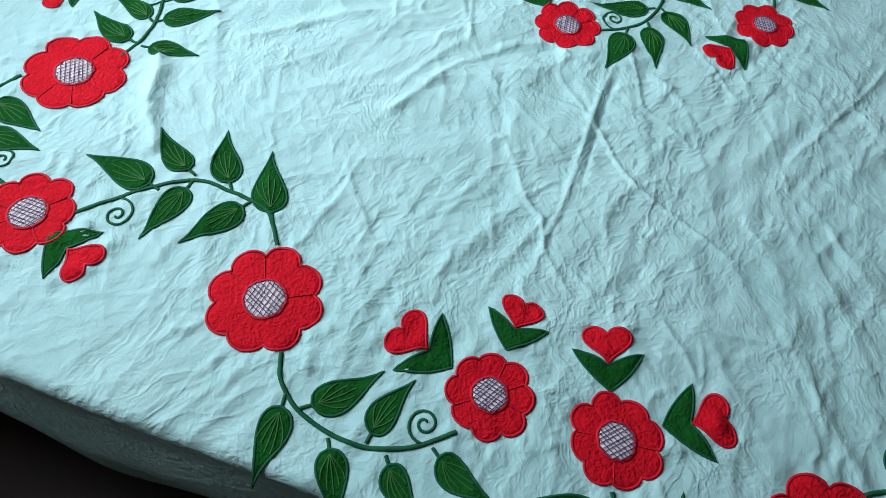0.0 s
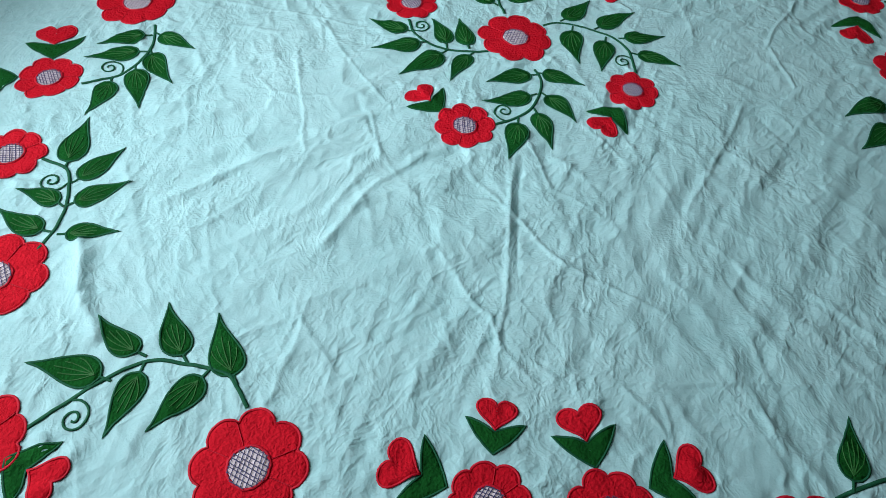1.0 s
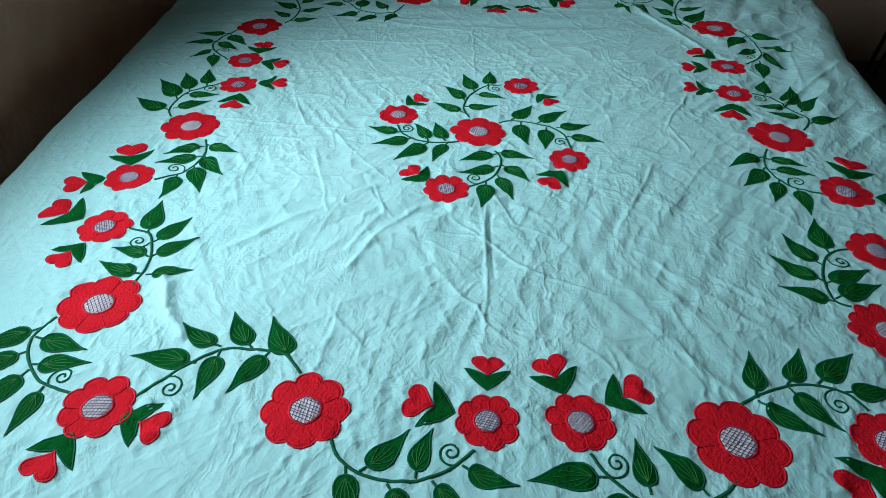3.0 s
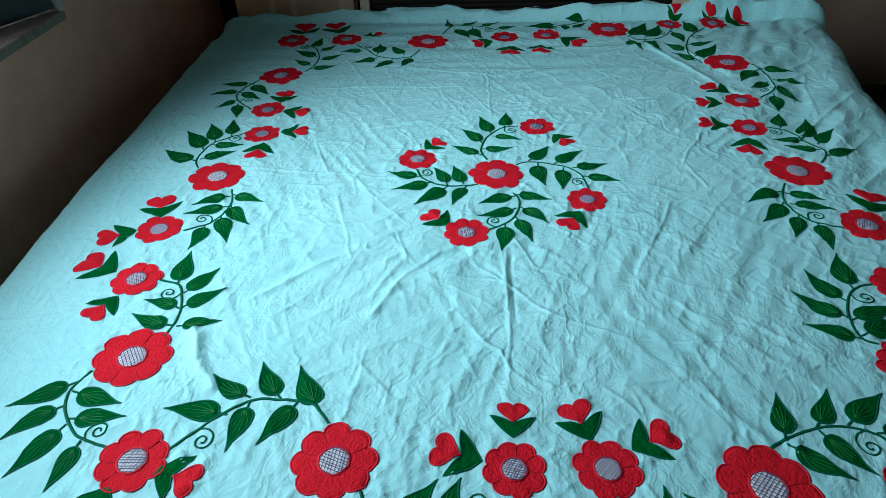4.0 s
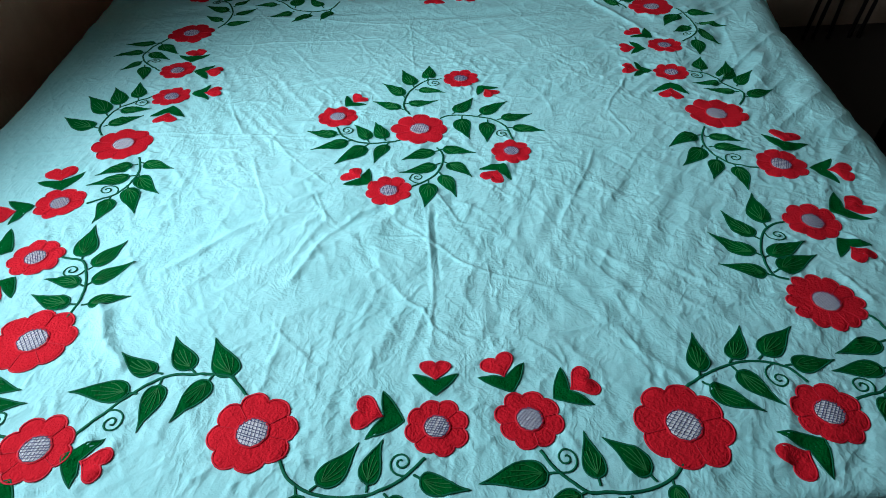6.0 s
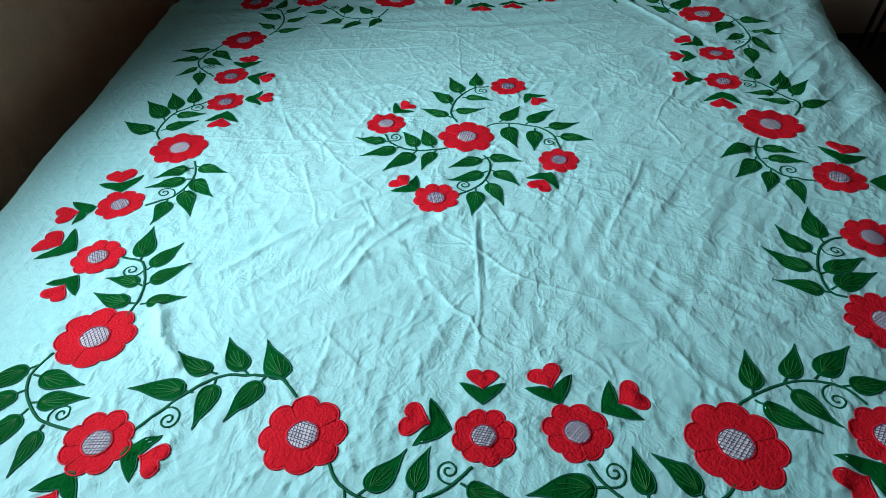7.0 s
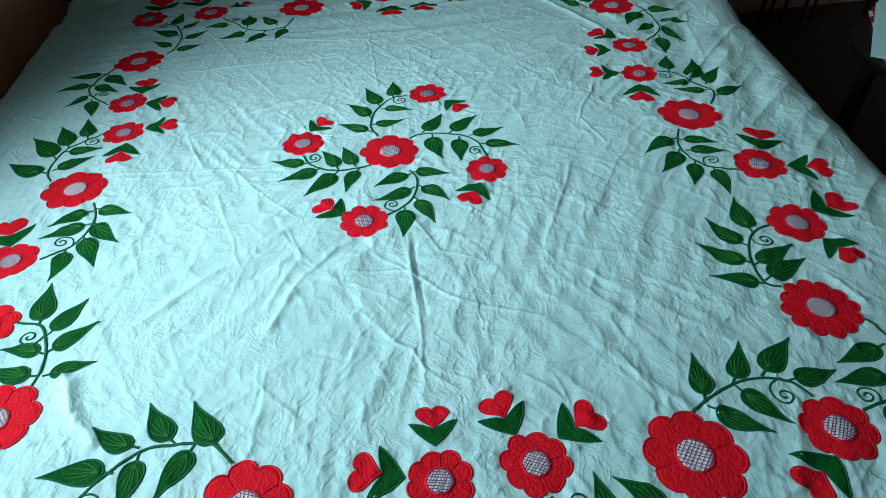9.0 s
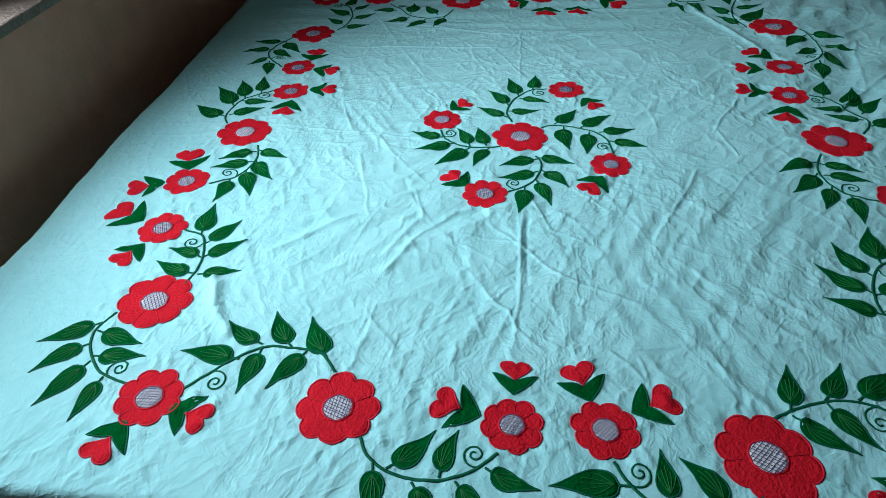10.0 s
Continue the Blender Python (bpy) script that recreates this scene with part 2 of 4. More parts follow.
def step01(a):
    a = np.clip(a, 0, 1)
    return a * a * (3 - 2 * a)


LATTICE = np.random.RandomState(7).rand(256, 256)


def field(x, y, scale, turn=0.0, squash=1.0, seed=0):
    """Smooth random field from -1 to 1; scale in metres, stretched along the turned axis."""
    c, s = math.cos(turn), math.sin(turn)
    u, v = (x * c + y * s) / (scale * squash) + 31.7 * seed + 100, (-x * s + y * c) / scale + 17.3 * seed + 100
    iu, iv = np.floor(u).astype(int), np.floor(v).astype(int)
    fu, fv = u - iu, v - iv
    fu, fv = fu * fu * (3 - 2 * fu), fv * fv * (3 - 2 * fv)
    g = lambda a, b: LATTICE[a % 256, b % 256]
    return 2 * ((g(iu, iv) * (1 - fu) + g(iu + 1, iv) * fu) * (1 - fv) + (g(iu, iv + 1) * (1 - fu) + g(iu + 1, iv + 1) * fu) * fv) - 1


# creases: x, y, x, y, height, half width, lop-sidedness
CREASES_A = [
    (.003, -.299, -.014, -.642, 0.0035, 0.007, 0.6), (.014, -.3, .006, -.502, -0.003, 0.007, 0.3), (-.063, -.333, 0, -.399, 0.0025, 0.006, 0.5),
    (0, -.399, .066, -.483, 0.0035, 0.007, 0.5), (.066, -.483, .187, -.541, 0.003, 0.006, 0.5), (.024, -.261, .058, -.349, 0.003, 0.006, 0.5),
    (.058, -.349, .127, -.393, 0.002, 0.005, 0.5), (-.053, -.55, -.024, -.572, 0.003, 0.006, 0.5), (-.024, -.572, -.007, -.618, 0.0035, 0.006, 0.5),
    (-.007, -.618, .032, -.66, 0.003, 0.006, 0.5), (.003, -.612, .056, -.652, 0.002, 0.005, 0.5), (.133, -.643, .349, -.629, 0.0025, 0.006, 0.5),
    (.286, -.638, .315, -.715, 0.0028, 0.006, 0.5),
]
CREASES_B = [
    (.137, -.649, .177, -.703, 0.0028, 0.006, 0.5), (.182, -.667, .187, -.715, 0.0025, 0.005, -0.5), (-.233, -.676, -.03, -.684, 0.0016, 0.004, 0.4),
    (-.119, -.56, -.053, -.55, 0.002, 0.005, 0.5), (-.053, -.546, -.015, -.509, 0.0025, 0.006, 0.5), (-.113, -.375, -.014, -.388, 0.002, 0.006, 0.5),
    (-.229, -.225, -.199, -.321, 0.002, 0.005, 0.5), (-.252, -.489, -.196, -.37, 0.005, 0.016, 0.5), (-.196, -.37, -.134, -.301, 0.004, 0.014, 0.5),
    (-.258, -.434, -.21, -.334, 0.004, 0.014, 0.4), (.186, -.544, .373, -.556, 0.0015, 0.004, 0.4), (-.111, -.626, -.075, -.626, 0.002, 0.005, 0.5),
    (-.118, -.401, -.019, -.479, 0.0015, 0.005, 0.4),
]
CREASES_C = [
    (-.364, -.118, -.309, -.326, 0.0025, 0.006, 0.5), (-.305, -.079, -.211, -.196, 0.002, 0.005, 0.5), (-.462, .16, -.413, .012, 0.0025, 0.006, 0.5),
    (.252, -.374, .384, -.129, 0.003, 0.009, 0.5), (.547, .195, .458, .045, 0.003, 0.006, 0.5), (.464, .044, .483, -.065, 0.0025, 0.006, 0.5),
    (.483, -.065, .39, -.131, 0.002, 0.006, 0.4), (-.488, -.444, -.347, -.33, 0.005, 0.018, 0.5), (-.31, -.282, -.128, -.184, 0.004, 0.016, 0.4),
    (-.634, .043, -.068, -.044, 0.0015, 0.005, 0.4), (-.527, .518, -.069, .519, 0.0022, 0.007, 0.5), (-.602, .76, .005, .612, 0.0025, 0.008, 0.5),
    (-.106, -.474, -.037, -.563, 0.0025, 0.006, 0.5),
]
CREASES_D = [
    (-.029, -.519, .097, -.503, 0.002, 0.006, 0.5), (.386, .757, .619, .89, 0.005, 0.02, 0.5), (.567, .852, .695, .521, 0.006, 0.02, 0.6),
    (.656, .878, .761, .589, 0.004, 0.014, 0.6), (.782, -.52, .724, -.534, 0.003, 0.01, 0.5), (.705, -.544, .723, -.62, 0.004, 0.012, 0.6),
    (.754, .133, 1.081, .442, 0.004, 0.016, 0.5), (.888, .262, .979, .566, 0.003, 0.014, 0.5), (.003, -.337, .105, -.267, 0.002, 0.008, 0.4),
    (-.566, -.515, -.535, -.590, 0.009, 0.022, 0.0), (-.535, -.590, -.488, -.655, 0.008, 0.022, 0.0), (.349, -.629, .60, -.585, 0.002, 0.005, 0.5), (.0, .31, .006, .66, 0.0018, 0.005, 0.5), (-.545, -.617, -.521, -.675, 0.002, 0.004, 0.5),
]

# appliqued flowers: x, y, radius
FLOWERS = [
    (-.274, -.783, .063), (-.018, -.796, .046), (.113, -.795, .048), (.325, -.823, .070), (-.565, -.784, .053),
    (-.647, -.586, .067), (-.723, -.384, .049), (-.741, -.219, .049), (-.679, -.002, .067), (-.624, .217, .048),
    (-.644, .367, .049), (-.661, .619, .067), (-.691, .943, .056), (-.494, .950, .055), (-.196, .918, .072),
    (.08, .955, .052), (.233, .969, .050), (.466, 1.019, .076), (.702, 1.066, .045), (.864, 1.064, .050),
    (.784, .677, .071), (.729, .395, .049), (.687, .225, .047), (.719, .004, .071), (.768, -.22, .055),
    (.734, -.412, .054), (.647, -.615, .064), (.537, -.821, .052), (0, 0, .066), (.122, .246, .047),
    (.199, -.113, .045), (-.077, -.237, .048), (-.195, .074, .049),
]
# hearts with their leaf pairs: the pair's point by the flower, the heart's far end
BUDS_NEAR = [
    (-.063, -.783, -.133, -.759), (-.016, -.745, -.012, -.682), (.097, -.748, .078, -.681), (.154, -.764, .219, -.733),
    (-.526, -.798, -.461, -.819), (-.579, -.827, -.603, -.892), (-.774, -.362, -.856, -.325), (-.738, -.434, -.767, -.495),
    (-.755, -.174, -.783, -.093), (-.789, -.224, -.861, -.253), (-.574, .226, -.502, .234), (-.606, .162, -.613, .085),
    (-.619, .414, -.617, .492), (-.595, .353, -.522, .347), (-.667, 1.006, -.673, 1.114), (-.536, 1.02, -.561, 1.122),
    (-.434, .975, -.366, 1.016), (.035, .907, -.034, .886), (.093, .874, .09, .783), (.204, .88, .194, .795),
]
BUDS_FAR = [
    (.279, .935, .355, .877), (.73, 1.106, .74, 1.145), (.861, 1.092, .871, 1.128), (.923, 1.066, .999, 1.124),
    (.712, .452, .656, .512), (.668, .378, .597, .393), (.638, .24, .565, .262), (.664, .166, .638, .088),
    (.799, -.17, .842, -.091), (.824, -.237, .903, -.263), (.784, -.385, .87, -.365), (.755, -.462, .776, -.528),
    (.508, -.859, .441, -.896), (.162, .199, .198, .147), (.173, -.162, .135, -.221), (-.115, -.211, -.164, -.161),
    (-.177, .125, -.135, .17),
]


def scattered_creases():
    """Short creases all over: x, y, angle, length, height, half width."""
    rnd = random.Random(5)
    out = []
    for _ in range(820):
        x, y = rnd.uniform(-0.95, 1.05), rnd.uniform(-0.95, 1.05)
        if y > 0.45 and x < 0.5:
            a = rnd.gauss(0.0, 0.35)
        elif x > 0.5:
            a = rnd.gauss(0.75, 0.55)
        elif x < -0.1 and y > -0.55:
            a = rnd.gauss(0.6, 0.5) if rnd.random() < 0.7 else rnd.gauss(-1.1, 0.3)
        else:
            a = rnd.gauss(-1.0, 0.5) if rnd.random() < 0.55 else rnd.uniform(0, math.pi)
        out.append((x, y, a, rnd.uniform(0.03, 0.15), rnd.choice((-0.7, 1, 1)) * rnd.uniform(0.0007, 0.0019), rnd.uniform(0.0028, 0.005)))
    for fx, fy, r in FLOWERS:
        for _ in range(9):
            a = rnd.uniform(0, 2 * math.pi)
            n = rnd.uniform(0.02, 0.05)
            d = r + n / 2
            out.append((fx + d * math.cos(a), fy + d * math.sin(a), a + rnd.gauss(0, 0.25), n, rnd.uniform(0.0012, 0.0028), rnd.uniform(0.004, 0.006)))
    for fx, fy, qx, qy in BUDS_NEAR + BUDS_FAR:
        for _ in range(4):
            a = rnd.uniform(0, 2 * math.pi)
            out.append((qx + 0.02 * math.cos(a), qy + 0.02 * math.sin(a), a, rnd.uniform(0.03, 0.06), rnd.uniform(0.001, 0.0025), 0.0045))
    return out


def add_creases(z, xs, ys):
    for x, y, a, n, height, half in scattered_creases():
        reach = n / 2 + 0.02
        i0, i1 = np.searchsorted(xs, (x - reach, x + reach))
        j0, j1 = np.searchsorted(ys, (y - reach, y + reach))
        if i1 - i0 < 2 or j1 - j0 < 2:
            continue
        gxs, gys = np.meshgrid(xs[i0:i1] - x, ys[j0:j1] - y)
        s, c = math.sin(a), math.cos(a)
        along, across = (gxs * c + gys * s) / (n / 2), -gxs * s + gys * c
        across = across + 0.004 * np.sin(along * 2.5 + x * 40)
        w = across / half
        z[j0:j1, i0:i1] += height * np.exp(-np.abs(w) ** 1.4) * (1 - 0.5 * np.tanh(w)) * np.clip(1 - along ** 2, 0, 1)


def smoothed(z, n):
    """Running mean over n cells both ways."""
    for axis in (0, 1):
        pad = [(n, n) if k == axis else (0, 0) for k in (0, 1)]
        c = np.cumsum(np.pad(z, pad, mode="edge"), axis=axis)
        z = (c[2 * n:] - c[:-2 * n] if axis == 0 else c[:, 2 * n:] - c[:, :-2 * n]) / (2 * n)
    return z


# bundles of drag folds: middle, reach, turn, spacing, stretch, height
DRAGS = [
    (-.25, -.35, .34, .26, .62, .042, 5, .0034), (-.25, -.33, .36, .28, .60, .019, 6, .0015), (.40, .30, .34, .30, .55, .028, 7, .0019),
    (.45, -.30, .30, .34, .95, .026, 5, .0021), (.36, -.62, .22, .16, 2.15, .022, 5, .0022), (-.55, -.22, .20, .36, 1.9, .020, 4, .0013),
    (.02, -.42, .22, .22, 1.75, .026, 4, .0016), (-.05, -.62, .32, .10, 1.2, .022, 4, .0014), (-.45, .15, .30, .30, -1.1, .022, 5, .0011),
    (-.35, -.90, .60, .07, 1.3, .022, 3, .0013), (.55, -.85, .30, .09, 1.0, .024, 3, .0020), (.25, .55, .40, .28, .40, .026, 6, .0018),
    (.20, -.30, .30, .24, 1.25, .017, 4, .0012), (.62, .10, .22, .50, .80, .024, 4, .0022), (.10, .25, .30, .16, 1.1, .018, 4, .0011),
    (-.15, -.75, .50, .12, 1.45, .018, 4, .0011), (-.72, .55, .18, .40, .25, .020, 5, .0010),
]


def relief(x, y):
    """Height of the cloth over the flat mattress, from folds, wrinkles and puckers."""
    z = np.zeros_like(x)
    for x0, y0, x1, y1, height, half, lop in CREASES_A + CREASES_B + CREASES_C + CREASES_D:
        dx, dy = x1 - x0, y1 - y0
        length = math.hypot(dx, dy)
        along = ((x - x0) * dx + (y - y0) * dy) / length ** 2
        across = ((x - x0) * dy - (y - y0) * dx) / length + 0.004 * field(x, y, 0.05, seed=3)
        ends = step01((along + 0.12) / 0.2) * step01((1.12 - along) / 0.2)
        w = across / (half * 0.5)
        z += (height if half > 0.015 else 0.85 * height) * ends * np.exp(-np.abs(w) ** 1.5) * (1 - 0.6 * lop * np.tanh(w))
    for k, (px, py, rx, ry, turn, gap, squash, height) in enumerate(DRAGS):
        i0, i1 = np.searchsorted(x[0], (px - 1.9 * rx, px + 1.9 * rx))
        j0, j1 = np.searchsorted(y[:, 0], (py - 1.9 * ry, py + 1.9 * ry))
        a, b = x[j0:j1, i0:i1], y[j0:j1, i0:i1]
        near = np.exp(-(((a - px) / rx) ** 2 + ((b - py) / ry) ** 2))
        a, b = a + 0.012 * field(a, b, 0.11, seed=80 + k), b + 0.012 * field(a, b, 0.11, seed=90 + k)
        z[j0:j1, i0:i1] += 2.1 * height * near * (0.5 * field(a, b, gap, turn=turn, squash=squash, seed=40 + k) + (0.5 - np.abs(field(a, b, gap * 1.3, turn=turn + 0.05, squash=squash, seed=60 + k))))
    z += 0.0022 * field(x, y, 0.05, turn=0.6, squash=3, seed=6) * (0.5 + 0.5 * field(x, y, 0.3, seed=7))
    far = step01((y - 0.45) / 0.4) * step01((0.75 - x) / 0.3)
    z += far * (0.0040 * field(x, y, 0.045, turn=0.05, squash=7, seed=10) + 0.0050 * (0.5 - np.abs(field(x, y, 0.05, turn=-0.03, squash=9, seed=18))))
    ridged = lambda s, q, t, seed: 1 - 2 * np.abs(field(x, y, s, turn=t, squash=q, seed=seed))
    z += 0.0012 * np.clip(ridged(0.05, 1.6, 1.2, 11), 0, 1) ** 3 + 0.0010 * np.clip(ridged(0.03, 1.5, 0.4, 12), 0, 1) ** 3
    z += 0.0014 * np.clip(ridged(0.09, 2.2, 2.0, 14), 0, 1) ** 6
    add_creases(z, x[0], y[:, 0])
    # puckers round the stitched patches, which themselves lie flatter
    mask, calm = np.zeros_like(x), np.zeros_like(x)
    for fx, fy, r in FLOWERS:
        d = np.hypot(x - fx, y - fy) - r
        mask = np.maximum(mask, np.exp(-(np.maximum(d, 0) / 0.03) ** 2) * (d > -0.02))
        calm = np.maximum(calm, step01(-d / 0.015))
    for fx, fy, qx, qy in BUDS_NEAR + BUDS_FAR:
        d = np.hypot(x - (fx + qx) / 2, y - (fy + qy) / 2) - 0.03
        mask = np.maximum(mask, np.exp(-(np.maximum(d, 0) / 0.03) ** 2))
    z += mask * (0.0017 * field(x, y, 0.016, turn=0.9, squash=2.2, seed=13) + 0.0012 * field(x, y, 0.012, turn=2.3, squash=2, seed=15))
    z *= 1 - 0.7 * calm
    z -= smoothed(z, int(0.09 / STEP))
    # broad soft undulation of the mattress
    z += 0.0015 * field(x, y, 0.45, seed=1)
    # the crumpled flank on the far right
    right = step01((x - 0.62) / 0.4)
    right *= 1 - 0.55 * step01((x - right_edge(y) + 0.06) / 0.1)
    z += right * (0.009 * field(x, y, 0.07, turn=0.9, squash=3, seed=8) + 0.006 * field(x, y, 0.035, turn=1.1, squash=3, seed=9)
                  + 0.010 * (0.5 - np.abs(field(x, y, 0.045, turn=0.7, squash=4, seed=19))))
    # the rumpled roll of cloth along the head of the bed, higher towards the right
    gather = 0.25 + 0.30 * np.clip((x + 0.7) / 0.3, 0, 1) + 0.45 * np.clip((x - 0.2) / 0.4, 0, 1)
    s = step01((y - 1.115) / 0.045)
    z += s * (0.055 * gather + 0.015 * field(x, y, 0.13, seed=16) + 0.026 * (0.5 - np.abs(field(x, y, 0.06, turn=0.12, squash=3.5, seed=17)))
              + 0.007 * field(x, y, 0.025, turn=-0.3, squash=3, seed=24))
    return z


def rolled(d, r):
    """Out and down for a way d over an edge of radius r."""
    d = np.maximum(d, 0)
    a = np.minimum(d / r, math.pi / 2)
    return r * np.sin(a), r * (1 - np.cos(a)) + np.maximum(d - r * math.pi / 2, 0)


HANG = 0.30
STEP = 0.0026
gx, gy = np.arange(LEFT - HANG, 1.15 + 0.38, STEP), np.arange(NEAR - HANG, FAR + HANG, STEP)
U, V = np.meshgrid(gx, gy)


def drape(u, v):
    """The cloth's place for its own coordinates u across and v along the bed."""
    z = relief(u, v)
    re = right_edge(v)
    ol, zl = rolled(LEFT - u, 0.05)
    orr, zr = rolled(u - re, 0.11)
    on, zn = rolled(NEAR - v, 0.014)
    of, zf = rolled(v - FAR, 0.035)
    x = np.where(u < LEFT, LEFT - ol, np.where(u > re, re + orr, u))
    y = np.where(v < NEAR, NEAR - on, np.where(v > FAR, FAR + of, v))
    drop = np.maximum(np.maximum(zl, zr), np.maximum(zn, zf))
    hang = step01(drop / 0.15)
    x = x + hang * np.where(u < LEFT, -1, np.where(u > re, 1, 0)) * (0.012 * field(u, v, 0.12, turn=0, squash=4, seed=20) + 0.01)
    y = y + hang * np.where(v < NEAR, -1, np.where(v > FAR, 1, 0)) * (0.010 * field(u, v, 0.16, seed=21) + 0.028)
    y = y - 0.006 * step01((NEAR + 0.05 - v) / 0.05) * field(u, v, 0.3, seed=22)
    x = np.where(u < LEFT + 0.1, x + 0.02 * field(u, v, 0.22, seed=23) * step01((LEFT + 0.1 - u) / 0.1), x)
    return x, y, BED_Z + z - drop


PX, PY, PZ = drape(U, V)


def on_cloth(x, y):
    """Height of the cloth's top at arrays of places."""
    x, y = np.asarray(x, float), np.asarray(y, float)
    i, j = (x - gx[0]) / STEP, (y - gy[0]) / STEP
    i, j = np.clip(i, 0, len(gx) - 1.001), np.clip(j, 0, len(gy) - 1.001)
    a, b = i.astype(int), j.astype(int)
    f, g = i - a, j - b
    return (PZ[b, a] * (1 - f) + PZ[b, a + 1] * f) * (1 - g) + (PZ[b + 1, a] * (1 - f) + PZ[b + 1, a + 1] * f) * g


def grid_faces(nu, nv, closed=False):
    return [(a * nu + b, a * nu + (b + 1) % nu, (a + 1) * nu + (b + 1) % nu, (a + 1) * nu + b)
            for a in range(nv - 1) for b in range(nu if closed else nu - 1)]


spread = tagged(new("bedspread"), "mint green cotton bedspread appliqued with red flowers and green leaves", "bedspread")


def sheet_mesh(name, x, y, z, mat):
    """A smooth grid of quads through arrays of places."""
    nv, nu = x.shape
    k = np.arange(nu * nv, dtype=np.int32).reshape(nv, nu)
    quads = np.stack([k[:-1, :-1], k[:-1, 1:], k[1:, 1:], k[1:, :-1]], -1).reshape(-1)
    me = bpy.data.meshes.new(name)
    me.vertices.add(nu * nv)
    me.vertices.foreach_set("co", np.stack([x, y, z], -1).astype(np.float32).ravel())
    me.loops.add(len(quads))
    me.loops.foreach_set("vertex_index", quads)
    me.polygons.add(len(quads) // 4)
    me.polygons.foreach_set("loop_start", np.arange(0, len(quads), 4, dtype=np.int32))
    me.materials.append(mat)
    me.update(calc_edges=True)
    me.polygons.foreach_set("use_smooth", np.ones(len(quads) // 4, dtype=bool))
    return me


cloth = part("cloth", sheet_mesh("cloth", PX, PY, PZ, CLOTH), spread, "crumpled mint green cotton cloth")


# ---- applique patches ----
def tube(path, radius, mat, name, closed=False, lift=0.0, squash=0.75, sides=5, taper=False):
    """A stitched cord that lies on the cloth along a path of (x, y) places."""
    p = np.asarray(path, float)
    d = np.roll(p, -1, 0) - np.roll(p, 1, 0) if closed else np.gradient(p, axis=0)
    d /= np.maximum(np.hypot(d[:, 0], d[:, 1]), 1e-9)[:, None]
    nrm = np.stack([-d[:, 1], d[:, 0]], -1)
    z = on_cloth(p[:, 0], p[:, 1]) + lift
    rad = np.full(len(p), radius)
    if taper:
        rad = radius * np.clip(np.minimum(np.arange(len(p)) + 1, len(p) - np.arange(len(p))) / 3, 0.35, 1)
    vs = []
    for k in range(len(p)):
        for s in range(sides):
            a = 2 * math.pi * s / sides
            vs.append((*(p[k] + nrm[k] * rad[k] * math.cos(a)), z[k] + rad[k] * squash * math.sin(a)))
    fs = [(k * sides + s, k * sides + (s + 1) % sides, ((k + 1) % len(p)) * sides + (s + 1) % sides, ((k + 1) % len(p)) * sides + s)
          for k in range(len(p) if closed else len(p) - 1) for s in range(sides)]
    return mesh_of(name, vs, fs, mat)


def tubes(paths, radius, mat, name, lift):
    """Several short stitches as one piece."""
    vs, fs = [], []
    for q in paths:
        me = tube(q, radius, mat, name, lift=lift, sides=4)
        k = len(vs)
        vs += [v.co[:] for v in me.vertices]
        fs += [[k + i for i in f.vertices] for f in me.polygons]
        bpy.data.meshes.remove(me)
    return mesh_of(name, vs, fs, mat)


def spline(points, n=8):
    p = [Vector((*q, 0)) for q in points]
    p = [2 * p[0] - p[1]] + p + [2 * p[-1] - p[-2]]
    out = []
    for a, b, c, d in zip(p, p[1:], p[2:], p[3:]):
        for k in range(n):
            t = k / n
            out.append((0.5 * (2 * b + (c - a) * t + (2 * a - 5 * b + 4 * c - d) * t * t + (3 * b - a - 3 * c + d) * t ** 3))[:2])
    out.append(p[-2][:2])
    return out


def patch(name, outline, centre, mat, puff, rings=7, grooves=None):
    """A padded patch: rings from the centre to a closed outline, sewn down at its rim."""
    o, c = np.asarray(outline, float), np.asarray(centre, float)
    vs, n = [], len(o)
    for k in range(rings):
        f = max(k / (rings - 1), 0.02)
        q = c + (o - c) * f
        h = on_cloth(q[:, 0], q[:, 1]) + 0.0009 + 0.5 * puff * (1 - f ** 6)
        if grooves is not None:
            h = h - grooves(f, n)
        vs += [(*q[i], h[i]) for i in range(n)]
    q = c + (o - c) * 1.025
    h = on_cloth(q[:, 0], q[:, 1]) - 0.002
    vs += [(*q[i], h[i]) for i in range(n)]
    return mesh_of(name, vs, grid_faces(n, rings + 1, True), mat)


RND = random.Random(11)


